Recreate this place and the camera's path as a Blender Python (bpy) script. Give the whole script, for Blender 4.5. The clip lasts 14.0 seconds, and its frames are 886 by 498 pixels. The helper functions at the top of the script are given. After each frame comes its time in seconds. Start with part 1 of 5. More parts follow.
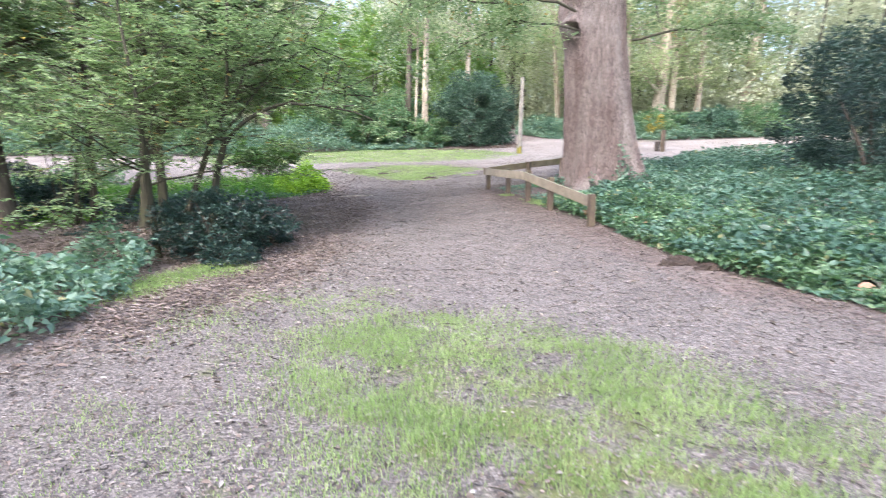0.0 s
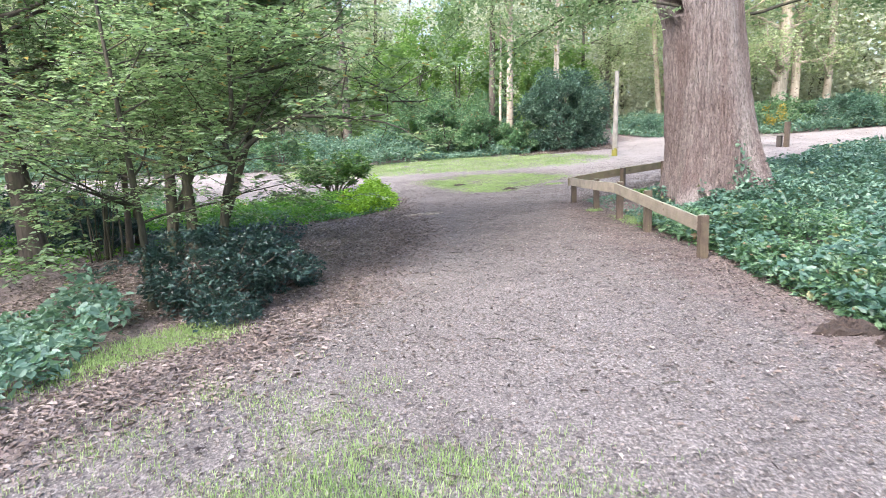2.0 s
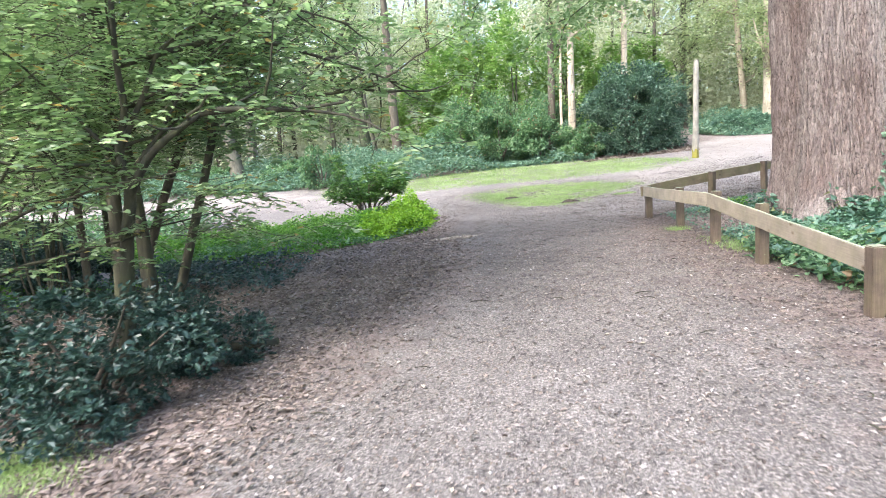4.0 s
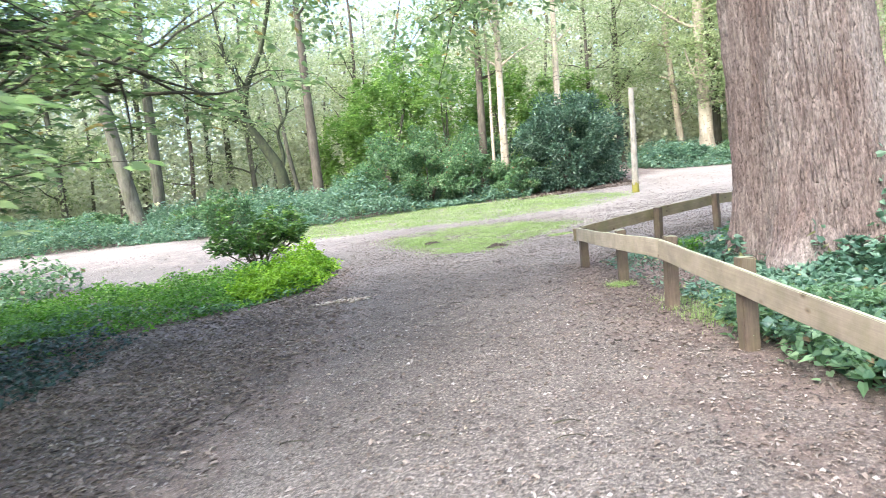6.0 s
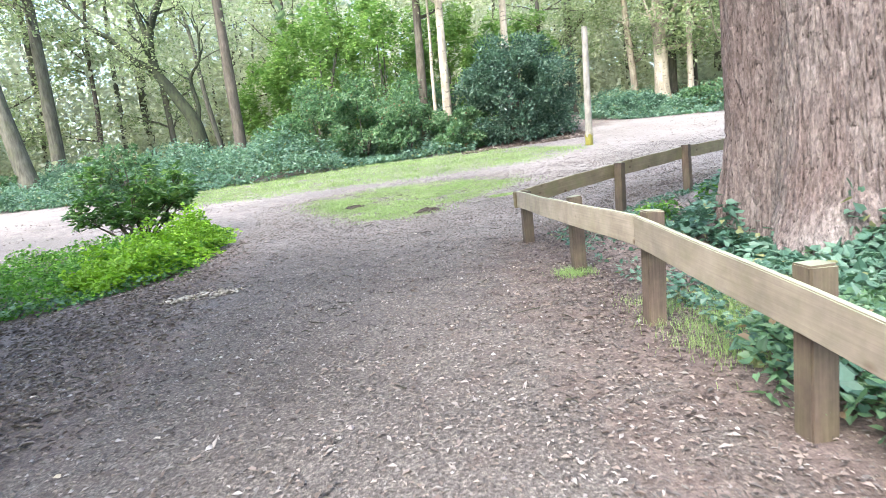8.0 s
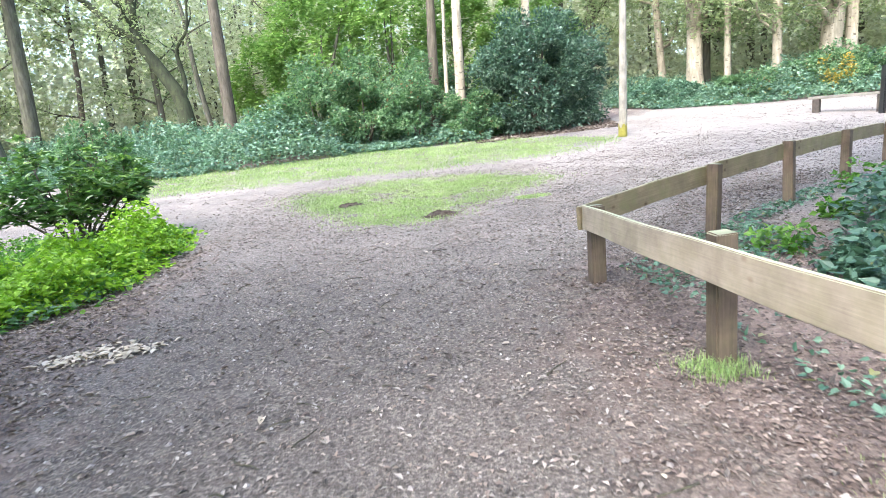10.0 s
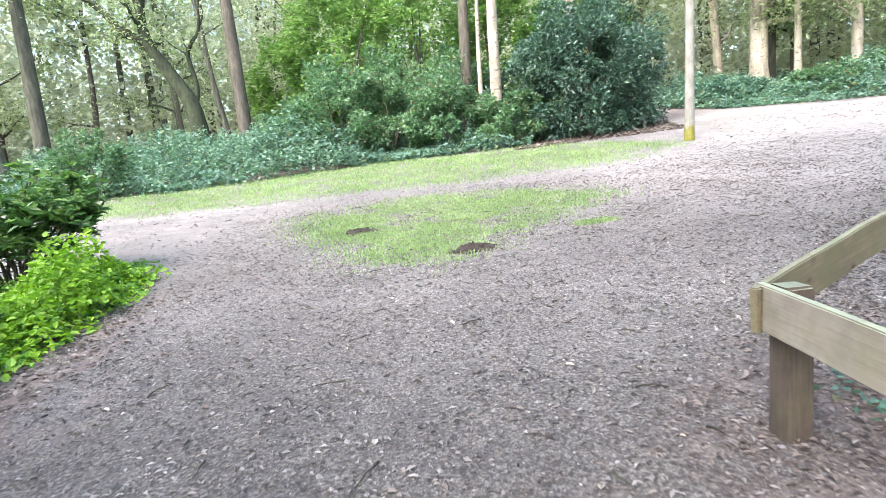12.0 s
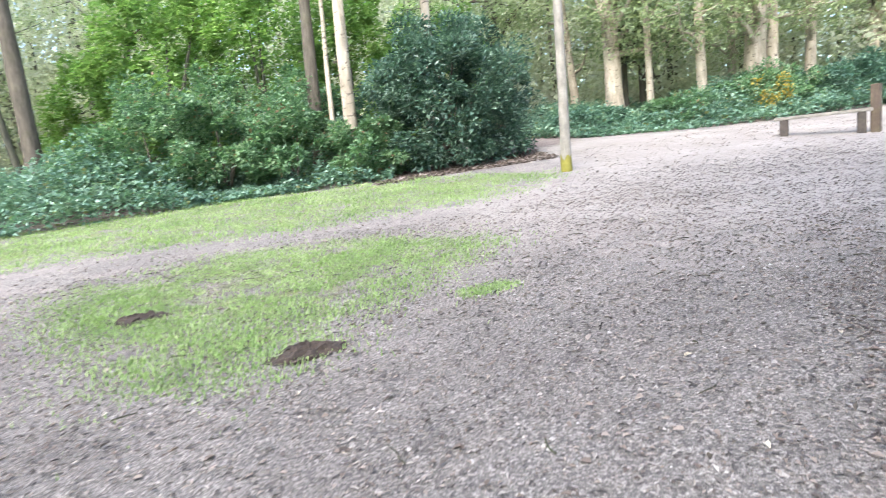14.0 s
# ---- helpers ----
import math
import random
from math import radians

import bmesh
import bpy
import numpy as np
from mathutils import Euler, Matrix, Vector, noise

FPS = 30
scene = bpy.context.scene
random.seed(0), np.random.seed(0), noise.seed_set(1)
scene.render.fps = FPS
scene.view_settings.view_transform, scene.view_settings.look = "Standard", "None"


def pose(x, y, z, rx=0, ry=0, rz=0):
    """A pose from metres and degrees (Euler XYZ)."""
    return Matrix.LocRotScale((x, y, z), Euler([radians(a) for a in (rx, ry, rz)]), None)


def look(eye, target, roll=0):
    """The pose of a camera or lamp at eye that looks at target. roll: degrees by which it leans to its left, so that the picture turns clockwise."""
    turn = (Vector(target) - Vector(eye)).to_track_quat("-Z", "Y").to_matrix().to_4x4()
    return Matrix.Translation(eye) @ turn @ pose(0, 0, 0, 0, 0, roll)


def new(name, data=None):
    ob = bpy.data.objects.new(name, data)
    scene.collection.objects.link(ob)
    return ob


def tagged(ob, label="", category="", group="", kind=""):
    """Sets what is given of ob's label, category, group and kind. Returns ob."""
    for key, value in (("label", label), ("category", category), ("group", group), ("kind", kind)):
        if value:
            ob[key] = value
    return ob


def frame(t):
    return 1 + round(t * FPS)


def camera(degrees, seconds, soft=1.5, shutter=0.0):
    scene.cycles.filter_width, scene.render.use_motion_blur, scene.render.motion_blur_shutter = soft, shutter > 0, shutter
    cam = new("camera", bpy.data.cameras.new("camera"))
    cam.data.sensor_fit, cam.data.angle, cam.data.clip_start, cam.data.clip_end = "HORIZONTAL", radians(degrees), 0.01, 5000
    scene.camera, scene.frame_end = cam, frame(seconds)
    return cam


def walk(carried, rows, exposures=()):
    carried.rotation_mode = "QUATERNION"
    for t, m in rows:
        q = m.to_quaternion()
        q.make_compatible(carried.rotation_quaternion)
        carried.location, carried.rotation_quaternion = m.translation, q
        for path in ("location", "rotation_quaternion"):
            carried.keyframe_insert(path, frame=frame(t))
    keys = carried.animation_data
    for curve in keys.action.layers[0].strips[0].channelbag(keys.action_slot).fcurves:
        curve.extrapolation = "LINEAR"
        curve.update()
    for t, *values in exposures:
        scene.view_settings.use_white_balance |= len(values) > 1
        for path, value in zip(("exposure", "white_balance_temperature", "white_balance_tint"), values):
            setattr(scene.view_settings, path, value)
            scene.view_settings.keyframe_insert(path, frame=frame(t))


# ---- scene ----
cam = camera(73.4, 14.0, 0.9, 0.28)
PATH = [
    (0, (0.197, -1.335, 1.598), (0.6326, 0.5868, 1.2514), 0.58),
    (0.5, (0.486, -0.777, 1.604), (0.6413, 1.1936, 1.2904), -0.58),
    (1, (0.826, -0.21, 1.663), (1.0593, 1.7573, 1.3784), -0.4),
    (1.5, (1.105, 0.267, 1.719), (1.2983, 2.2329, 1.4024), -1.19),
    (2, (1.256, 0.899, 1.744), (1.3684, 2.8693, 1.4134), -1.88),
    (2.5, (1.383, 1.523, 1.719), (1.4374, 3.4977, 1.4024), -2.18),
    (2.7, (1.469, 1.787, 1.716), (1.486, 3.7622, 1.3974), -2.48),
    (4.8, (2.457, 5.237, 1.616), (2.329, 7.22, 1.388), -4.19),
    (5, (2.555, 5.515, 1.629), (2.465, 7.502, 1.418), -4.19),
    (5.5, (2.821, 6.182, 1.586), (2.756, 8.174, 1.42), -4.99),
    (6, (3.099, 6.882, 1.57), (3.158, 8.874, 1.406), -5.39),
    (6.5, (3.392, 7.546, 1.539), (3.515, 9.532, 1.338), -5.79),
    (7, (3.601, 8.191, 1.54), (3.795, 10.167, 1.299), -5.99),
    (7.2, (3.688, 8.427, 1.498), (3.891, 10.399, 1.237), -5.99),
    (9.3, (3.978, 11.01, 1.506), (4.137, 12.97, 1.143), -5.17),
    (9.5, (3.962, 11.29, 1.529), (4.115, 13.252, 1.175), -4.97),
    (10, (3.998, 12.015, 1.545), (4.18, 13.973, 1.178), -4.37),
    (10.5, (4.101, 12.648, 1.574), (4.253, 14.614, 1.242), -4.18),
    (11, (4.156, 13.327, 1.563), (4.294, 15.293, 1.222), -3.97),
    (11.5, (4.252, 13.945, 1.581), (4.335, 15.917, 1.258), -4.57),
    (12, (4.264, 14.636, 1.58), (4.337, 16.605, 1.239), -4.97),
    (12.5, (4.353, 15.315, 1.615), (4.398, 17.284, 1.264), -5.87),
    (13, (4.461, 16.06, 1.622), (4.61, 18.021, 1.259), -5.87),
    (13.5, (4.649, 16.769, 1.599), (4.925, 18.721, 1.262), -5.99),
    (14, (4.84, 17.383, 1.61), (5.36, 19.294, 1.331), -5.85),
]
walk(cam, [(t, look(eye, target, roll)) for t, eye, target, roll in PATH], [(0.0, 2.24, 6050, 17), (2.5, 2.24, 6050, 15), (5.0, 2.5, 6150, 10), (7.0, 2.45, 6050, 10), (9.5, 2.54, 5980, 10), (11.5, 2.56, 5980, 10), (14.0, 2.31, 5980, 10)])


# ---------------------------------------------------------------- world, sun, exposure
SUN_AZ, SUN_EL = 218.0, 48.0   # compass bearing that the light comes from, and its height
world = bpy.data.worlds.new("sky")
scene.world = world
world.use_nodes = True
wn, wl = world.node_tree.nodes, world.node_tree.links
sky = wn.new("ShaderNodeTexSky")
sky.sky_type, sky.sun_disc = 'NISHITA', False
sky.sun_elevation, sky.sun_rotation = radians(SUN_EL), radians(SUN_AZ)
sky.air_density, sky.dust_density, sky.ozone_density = 1.0, 4.0, 1.0
wl.new(sky.outputs[0], wn["Background"].inputs[0])
wn["Background"].inputs[1].default_value = 0.15
sun = new("sun", bpy.data.lights.new("sun", 'SUN'))
sun.data.energy, sun.data.angle, sun.data.color = 0.6, radians(35), (1.0, 0.98, 0.95)
az, el = radians(SUN_AZ), radians(SUN_EL)
way = Vector((math.sin(az) * math.cos(el), math.cos(az) * math.cos(el), math.sin(el)))
sun.matrix_world = look(way * 60, (0, 0, 0))

RNG = np.random.default_rng(7)


# ---------------------------------------------------------------- materials
def material(name, rough=0.8):
    m = bpy.data.materials.new(name)
    m.use_nodes = True
    n, l = m.node_tree.nodes, m.node_tree.links
    b = n["Principled BSDF"]
    b.inputs["Roughness"].default_value = rough
    return m, n, l, b


def ramp(n, stops):
    r = n.new("ShaderNodeValToRGB")
    while len(r.color_ramp.elements) < len(stops):
        r.color_ramp.elements.new(0.5)
    for e, (p, c) in zip(r.color_ramp.elements, stops):
        e.position, e.color = p, (*c, 1)
    return r


def noise_tex(n, l, coord, scale, detail=4, rough=0.6, stretch=None):
    t = n.new("ShaderNodeTexNoise")
    t.inputs["Scale"].default_value, t.inputs["Detail"].default_value, t.inputs["Roughness"].default_value = scale, detail, rough
    if stretch:
        mp = n.new("ShaderNodeMapping")
        mp.inputs["Scale"].default_value = stretch
        l.new(coord, mp.inputs[0])
        coord = mp.outputs[0]
    l.new(coord, t.inputs["Vector"])
    return t.outputs[0]


def mixc(n, l, kind, fac, a, b):
    m = n.new("ShaderNodeMix")
    m.data_type, m.blend_type = 'RGBA', kind
    for k, v in ((0, fac), (6, a), (7, b)):
        if isinstance(v, (int, float)):
            m.inputs[k].default_value = v
        elif isinstance(v, tuple):
            m.inputs[k].default_value = (*v, 1)
        else:
            l.new(v, m.inputs[k])
    return m.outputs[2]


def maths(n, l, op, a, b=0.0, clamp=False):
    m = n.new("ShaderNodeMath")
    m.operation, m.use_clamp = op, clamp
    for k, v in ((0, a), (1, b)):
        if isinstance(v, (int, float)):
            m.inputs[k].default_value = v
        else:
            l.new(v, m.inputs[k])
    return m.outputs[0]


def bump(n, l, b, height, strength, dist):
    u = n.new("ShaderNodeBump")
    u.inputs["Strength"].default_value, u.inputs["Distance"].default_value = strength, dist
    l.new(height, u.inputs["Height"])
    l.new(u.outputs[0], b.inputs["Normal"])


def leaf_material(name, dark, mid, light, rough=0.5, through_light=0.35, patch=0.6, odd=None, tint=(1.25, 1.38, 0.8)):
    """Leaves: each its own shade, larger drifts of tone, light passing through the blade."""
    m, n, l, b = material(name, rough)
    geo = n.new("ShaderNodeNewGeometry")
    r = ramp(n, [(0.0, dark), (0.55, mid), (1.0, light)] if odd is None else [(0.0, dark), (0.5, mid), (0.93, light), (0.97, odd)])
    drift = noise_tex(n, l, geo.outputs["Position"], patch, 3)
    f = maths(n, l, 'ADD', maths(n, l, 'MULTIPLY', geo.outputs["Random Per Island"], 0.6), maths(n, l, 'MULTIPLY', maths(n, l, 'SUBTRACT', drift, 0.3), 1.0), True)
    if odd is not None:
        f = maths(n, l, 'MAXIMUM', maths(n, l, 'MULTIPLY', f, 0.9), maths(n, l, 'GREATER_THAN', geo.outputs["Random Per Island"], 0.975))
    l.new(f, r.inputs[0])
    spot = noise_tex(n, l, geo.outputs["Position"], 60, 2)
    col = mixc(n, l, 'MULTIPLY', 0.35, r.outputs[0], spot)
    l.new(col, b.inputs["Base Color"])
    tr = n.new("ShaderNodeBsdfTranslucent")
    warm = mixc(n, l, 'MULTIPLY', 1.0, r.outputs[0], tint)
    l.new(warm, tr.inputs[0])
    mix = n.new("ShaderNodeMixShader")
    mix.inputs[0].default_value = through_light
    l.new(b.outputs[0], mix.inputs[1])
    l.new(tr.outputs[0], mix.inputs[2])
    l.new(mix.outputs[0], n["Material Output"].inputs[0])
    return m


def bark_material(name, dark, light, scale=8, moss=0.0, depth=0.02, strength=0.8, spots=None):
    m, n, l, b = material(name, 0.9)
    co = n.new("ShaderNodeNewGeometry").outputs["Position"]
    ridge = noise_tex(n, l, co, scale, 6, 0.65, (1, 1, 0.18))
    big = noise_tex(n, l, co, 0.9, 4)
    r = ramp(n, [(0.3, dark), (0.68, light)])
    l.new(ridge, r.inputs[0])
    tone = ramp(n, [(0.3, (0.72, 0.7, 0.68)), (0.7, (1.15, 1.12, 1.1))])
    l.new(big, tone.inputs[0])
    col = mixc(n, l, 'MULTIPLY', 1.0, r.outputs[0], tone.outputs[0])
    if spots:
        s = noise_tex(n, l, co, 5, 3, 0.5, (1, 1, 2.2))
        k = ramp(n, [(0.6, (0, 0, 0)), (0.66, (1, 1, 1))])
        l.new(s, k.inputs[0])
        col = mixc(n, l, 'MIX', k.outputs[0], col, spots)
    if moss:
        g = noise_tex(n, l, co, 2.2, 5, 0.7)
        k = ramp(n, [(0.5, (0, 0, 0)), (0.75, (moss, moss, moss))])
        l.new(g, k.inputs[0])
        col = mixc(n, l, 'MIX', k.outputs[0], col, (0.085, 0.1, 0.038))
    l.new(col, b.inputs["Base Color"])
    bump(n, l, b, ridge, strength, depth)
    return m


def wood_material(name, dark, light, green=0.0, grain=(1, 1, 1), knots=False, top=0.0):
    """Sawn timber: grain, stains, algae in drifts and along the upper faces, a few knots."""
    m, n, l, b = material(name, 0.85)
    tc = n.new("ShaderNodeTexCoord").outputs["Object"]
    fine = noise_tex(n, l, tc, 14, 5, 0.6, grain)
    geo = n.new("ShaderNodeNewGeometry")
    co = geo.outputs["Position"]
    big = noise_tex(n, l, co, 3.4, 5, 0.65)
    r = ramp(n, [(0.2, dark), (0.75, light)])
    l.new(fine, r.inputs[0])
    tone = ramp(n, [(0.3, (0.66, 0.64, 0.6)), (0.7, (1.18, 1.15, 1.1))])
    l.new(big, tone.inputs[0])
    col = mixc(n, l, 'MULTIPLY', 1.0, r.outputs[0], tone.outputs[0])
    if knots:
        v = n.new("ShaderNodeTexVoronoi")
        v.inputs["Scale"].default_value = 3.4
        mp = n.new("ShaderNodeMapping")
        mp.inputs["Scale"].default_value = (0.8, 1, 1.3)
        l.new(tc, mp.inputs[0])
        l.new(mp.outputs[0], v.inputs["Vector"])
        k = ramp(n, [(0.05, (0.3, 0.24, 0.19)), (0.085, (0.72, 0.66, 0.6)), (0.13, (1, 1, 1))])
        l.new(v.outputs["Distance"], k.inputs[0])
        col = mixc(n, l, 'MULTIPLY', 1.0, col, k.outputs[0])
    if green:
        g = noise_tex(n, l, co, 5, 5, 0.7)
        k = ramp(n, [(0.42, (0, 0, 0)), (0.68, (green, green, green))])
        l.new(g, k.inputs[0])
        col = mixc(n, l, 'MIX', k.outputs[0], col, (0.17, 0.165, 0.07))
    if top:
        xyz = n.new("ShaderNodeSeparateXYZ")
        l.new(geo.outputs["Normal"], xyz.inputs[0])
        up = maths(n, l, 'MULTIPLY', maths(n, l, 'MULTIPLY', maths(n, l, 'SUBTRACT', xyz.outputs[2], 0.35), 1.6, True), maths(n, l, 'MULTIPLY', big, 1.7 * top), True)
        col = mixc(n, l, 'MIX', up, col, (0.3, 0.33, 0.22))
    rnd = n.new("ShaderNodeObjectInfo").outputs["Random"]
    v = n.new("ShaderNodeHueSaturation")
    l.new(col, v.inputs["Color"])
    l.new(maths(n, l, 'ADD', 0.85, maths(n, l, 'MULTIPLY', rnd, 0.3)), v.inputs["Value"])
    l.new(v.outputs[0], b.inputs["Base Color"])
    bump(n, l, b, fine, 0.4, 0.003)
    return m


def ground_material():
    m, n, l, b = material("trodden_ground", 0.95)
    co = n.new("ShaderNodeNewGeometry").outputs["Position"]

    def zone(name, spread=1.1, lo=0.42, hi=0.62):
        a = n.new("ShaderNodeAttribute")
        a.attribute_name = name
        e = maths(n, l, 'ADD', a.outputs["Fac"], maths(n, l, 'MULTIPLY', maths(n, l, 'SUBTRACT', edge, 0.5), spread))
        r = ramp(n, [(lo, (0, 0, 0)), (hi, (1, 1, 1))])
        l.new(e, r.inputs[0])
        return r.outputs[0]

    edge = noise_tex(n, l, co, 2.3, 8, 0.68)
    grit = noise_tex(n, l, co, 42, 7, 0.8)
    mid = noise_tex(n, l, co, 6, 5, 0.65)
    big = noise_tex(n, l, co, 0.55, 4)
    vor = n.new("ShaderNodeTexVoronoi")
    vor.inputs["Scale"].default_value = 75
    l.new(co, vor.inputs["Vector"])
    stones = ramp(n, [(0.0, (0.6, 0.58, 0.57)), (0.5, (0.95, 0.93, 0.92)), (1.0, (1.3, 1.28, 1.25))])
    sep = n.new("ShaderNodeSeparateColor")
    l.new(vor.outputs["Color"], sep.inputs[0])
    l.new(sep.outputs[0], stones.inputs[0])
    g1 = ramp(n, [(0.34, (0.042, 0.036, 0.033)), (0.5, (0.157, 0.144, 0.131)), (0.65, (0.4, 0.376, 0.345))])
    l.new(grit, g1.inputs[0])
    gravel = mixc(n, l, 'MULTIPLY', 0.8, g1.outputs[0], stones.outputs[0])
    tone = ramp(n, [(0.3, (0.74, 0.72, 0.72)), (0.7, (1.2, 1.19, 1.18))])
    l.new(maths(n, l, 'ADD', maths(n, l, 'MULTIPLY', big, 0.6), maths(n, l, 'MULTIPLY', mid, 0.4)), tone.inputs[0])
    gravel = mixc(n, l, 'MULTIPLY', 1.0, gravel, tone.outputs[0])
    s1 = ramp(n, [(0.3, (0.19, 0.168, 0.15)), (0.7, (0.35, 0.317, 0.286))])
    l.new(grit, s1.inputs[0])
    sandy = mixc(n, l, 'MULTIPLY', 1.0, s1.outputs[0], tone.outputs[0])
    l1 = ramp(n, [(0.32, (0.045, 0.033, 0.028)), (0.5, (0.172, 0.133, 0.115)), (0.68, (0.37, 0.305, 0.272))])
    l.new(maths(n, l, 'ADD', maths(n, l, 'MULTIPLY', grit, 0.6), maths(n, l, 'MULTIPLY', mid, 0.4)), l1.inputs[0])
    t1 = ramp(n, [(0.3, (0.07, 0.075, 0.03)), (0.7, (0.19, 0.22, 0.08))])
    l.new(grit, t1.inputs[0])
    col = mixc(n, l, 'MIX', zone("sand", 1.2, 0.3, 0.75), gravel, sandy)
    darkened = n.new("ShaderNodeAttribute")
    darkened.attribute_name = "darkened"
    col = mixc(n, l, 'MIX', zone("litter", 1.7, 0.3, 0.8), col, l1.outputs[0])
    # multiplies the ground colour darker inside the outlined zone
    col = mixc(n, l, 'MULTIPLY', darkened.outputs["Fac"], col, (0.7, 0.67, 0.64))
    col = mixc(n, l, 'MIX', zone("turf", 1.3), col, t1.outputs[0])
    l.new(col, b.inputs["Base Color"])
    hgt = maths(n, l, 'ADD', grit, maths(n, l, 'MULTIPLY', vor.outputs["Distance"], 0.6))
    bump(n, l, b, hgt, 0.8, 0.008)
    return m


GROUND = ground_material()


def oak_bark():
    m, n, l, b = material("old_furrowed_bark", 0.92)
    co = n.new("ShaderNodeNewGeometry").outputs["Position"]
    coarse = noise_tex(n, l, co, 25, 4, 0.62, (1, 1, 0.14))
    fine = noise_tex(n, l, co, 60, 4, 0.65, (1, 1, 0.3))
    pits = noise_tex(n, l, co, 40, 3, 0.5, (1, 1, 0.4))
    big = noise_tex(n, l, co, 0.9, 4)
    streak = noise_tex(n, l, co, 2.2, 3, 0.55, (1, 1, 0.07))
    r = ramp(n, [(0.33, (0.052, 0.042, 0.037)), (0.47, (0.15, 0.126, 0.115)), (0.66, (0.3, 0.265, 0.246))])
    l.new(maths(n, l, 'ADD', maths(n, l, 'MULTIPLY', coarse, 0.55), maths(n, l, 'MULTIPLY', fine, 0.45)), r.inputs[0])
    tone = ramp(n, [(0.35, (0.88, 0.83, 0.81)), (0.65, (1.04, 1.05, 1.05))])
    l.new(big, tone.inputs[0])
    col = mixc(n, l, 'MULTIPLY', 1.0, r.outputs[0], tone.outputs[0])
    band = ramp(n, [(0.36, (0.76, 0.69, 0.67)), (0.52, (0.98, 0.97, 0.96)), (0.66, (1.2, 1.24, 1.22))])
    l.new(streak, band.inputs[0])
    col = mixc(n, l, 'MULTIPLY', 1.0, col, band.outputs[0])
    crack = ramp(n, [(0.31, (0.16, 0.12, 0.11)), (0.4, (1, 1, 1))])
    l.new(pits, crack.inputs[0])
    col = mixc(n, l, 'MULTIPLY', 0.8, col, crack.outputs[0])
    l.new(col, b.inputs["Base Color"])
    bump(n, l, b, maths(n, l, 'ADD', maths(n, l, 'ADD', fine, coarse), pits), 0.8, 0.02)
    return m


BARK_OAK = oak_bark()
BARK_STEM = bark_material("mossy_hornbeam_bark", (0.02, 0.02, 0.014), (0.085, 0.08, 0.052), 12, 0.7)
BARK_GREY = bark_material("grey_green_bark", (0.045, 0.044, 0.032), (0.165, 0.162, 0.122), 10, 0.65)
BARK_OLIVE = bark_material("dark_green_oak_bark", (0.012, 0.015, 0.008), (0.052, 0.066, 0.03), 9, 0.8)
BARK_DARK = bark_material("dark_damp_bark", (0.035, 0.028, 0.022), (0.13, 0.11, 0.085), 14, 0.3)
BARK_PALE = bark_material("pale_smooth_bark", (0.27, 0.235, 0.175), (0.56, 0.5, 0.4), 7, 0.3, 0.008, 0.6, (0.15, 0.125, 0.095))
BARK_BROWN = bark_material("brown_bark", (0.045, 0.039, 0.029), (0.148, 0.13, 0.1), 12, 0.25)
WOOD = wood_material("weathered_fence_timber", (0.215, 0.183, 0.147), (0.31, 0.268, 0.218), 0.3, (0.16, 6, 6), True, 1.0)
WOOD_GREEN = wood_material("algae_stained_timber", (0.15, 0.12, 0.075), (0.27, 0.225, 0.145), 0.75, (0.16, 6, 6), True, 0.5)
WOOD_POST = wood_material("weathered_post_timber", (0.05, 0.036, 0.027), (0.135, 0.1, 0.076), 0.25, (6, 6, 0.3), True, 0.8)
WOOD_PALE = wood_material("bleached_timber", (0.17, 0.16, 0.138), (0.32, 0.305, 0.272), 0.08, (6, 6, 0.2))
WOOD_DARK = wood_material("dark_bench_timber", (0.03, 0.025, 0.022), (0.09, 0.075, 0.065), 0.1, (5, 5, 1))
CUT = wood_material("fresh_cut_wood", (0.45, 0.27, 0.19), (0.68, 0.46, 0.36), 0, (6, 6, 6))
LICHEN = leaf_material("yellow_lichen", (0.1, 0.09, 0.03), (0.24, 0.22, 0.035), (0.36, 0.33, 0.08), 0.9, 0.0, 9)
PLASTIC, _n, _l, _b = material("black_plastic", 0.45)
_b.inputs["Base Color"].default_value = (0.012, 0.012, 0.014, 1)
_co = _n.new("ShaderNodeNewGeometry").outputs["Position"]
bump(_n, _l, _b, noise_tex(_n, _l, _co, 90, 3), 0.15, 0.002)
SOIL = bark_material("fresh_dark_soil", (0.022, 0.016, 0.012), (0.075, 0.055, 0.042), 40, 0, 0.02, 1.0)

IVY = leaf_material("ivy_leaf", (0.03, 0.078, 0.052), (0.095, 0.19, 0.13), (0.27, 0.4, 0.29), 0.42, 0.25, 0.55, (0.26, 0.27, 0.12))
# lighter copy of ivy_leaf: brightness put into the colour where trees darken the bank
BANK_IVY_LEAF = leaf_material("bank_ivy_leaf", (0.065, 0.135, 0.1), (0.175, 0.295, 0.22), (0.38, 0.52, 0.4), 0.5, 0.3, 0.5, (0.26, 0.27, 0.12))
BRAMBLE = leaf_material("bramble_leaf", (0.028, 0.075, 0.035), (0.145, 0.265, 0.135), (0.4, 0.53, 0.33), 0.45, 0.34, 0.8, (0.28, 0.2, 0.12))
LAUREL = leaf_material("dark_evergreen_leaf", (0.03, 0.078, 0.055), (0.085, 0.175, 0.12), (0.22, 0.34, 0.245), 0.33, 0.25, 0.5)
EVERGREEN = leaf_material("dark_round_bush_leaf", (0.014, 0.036, 0.026), (0.08, 0.16, 0.11), (0.32, 0.44, 0.33), 0.36, 0.24, 0.9)
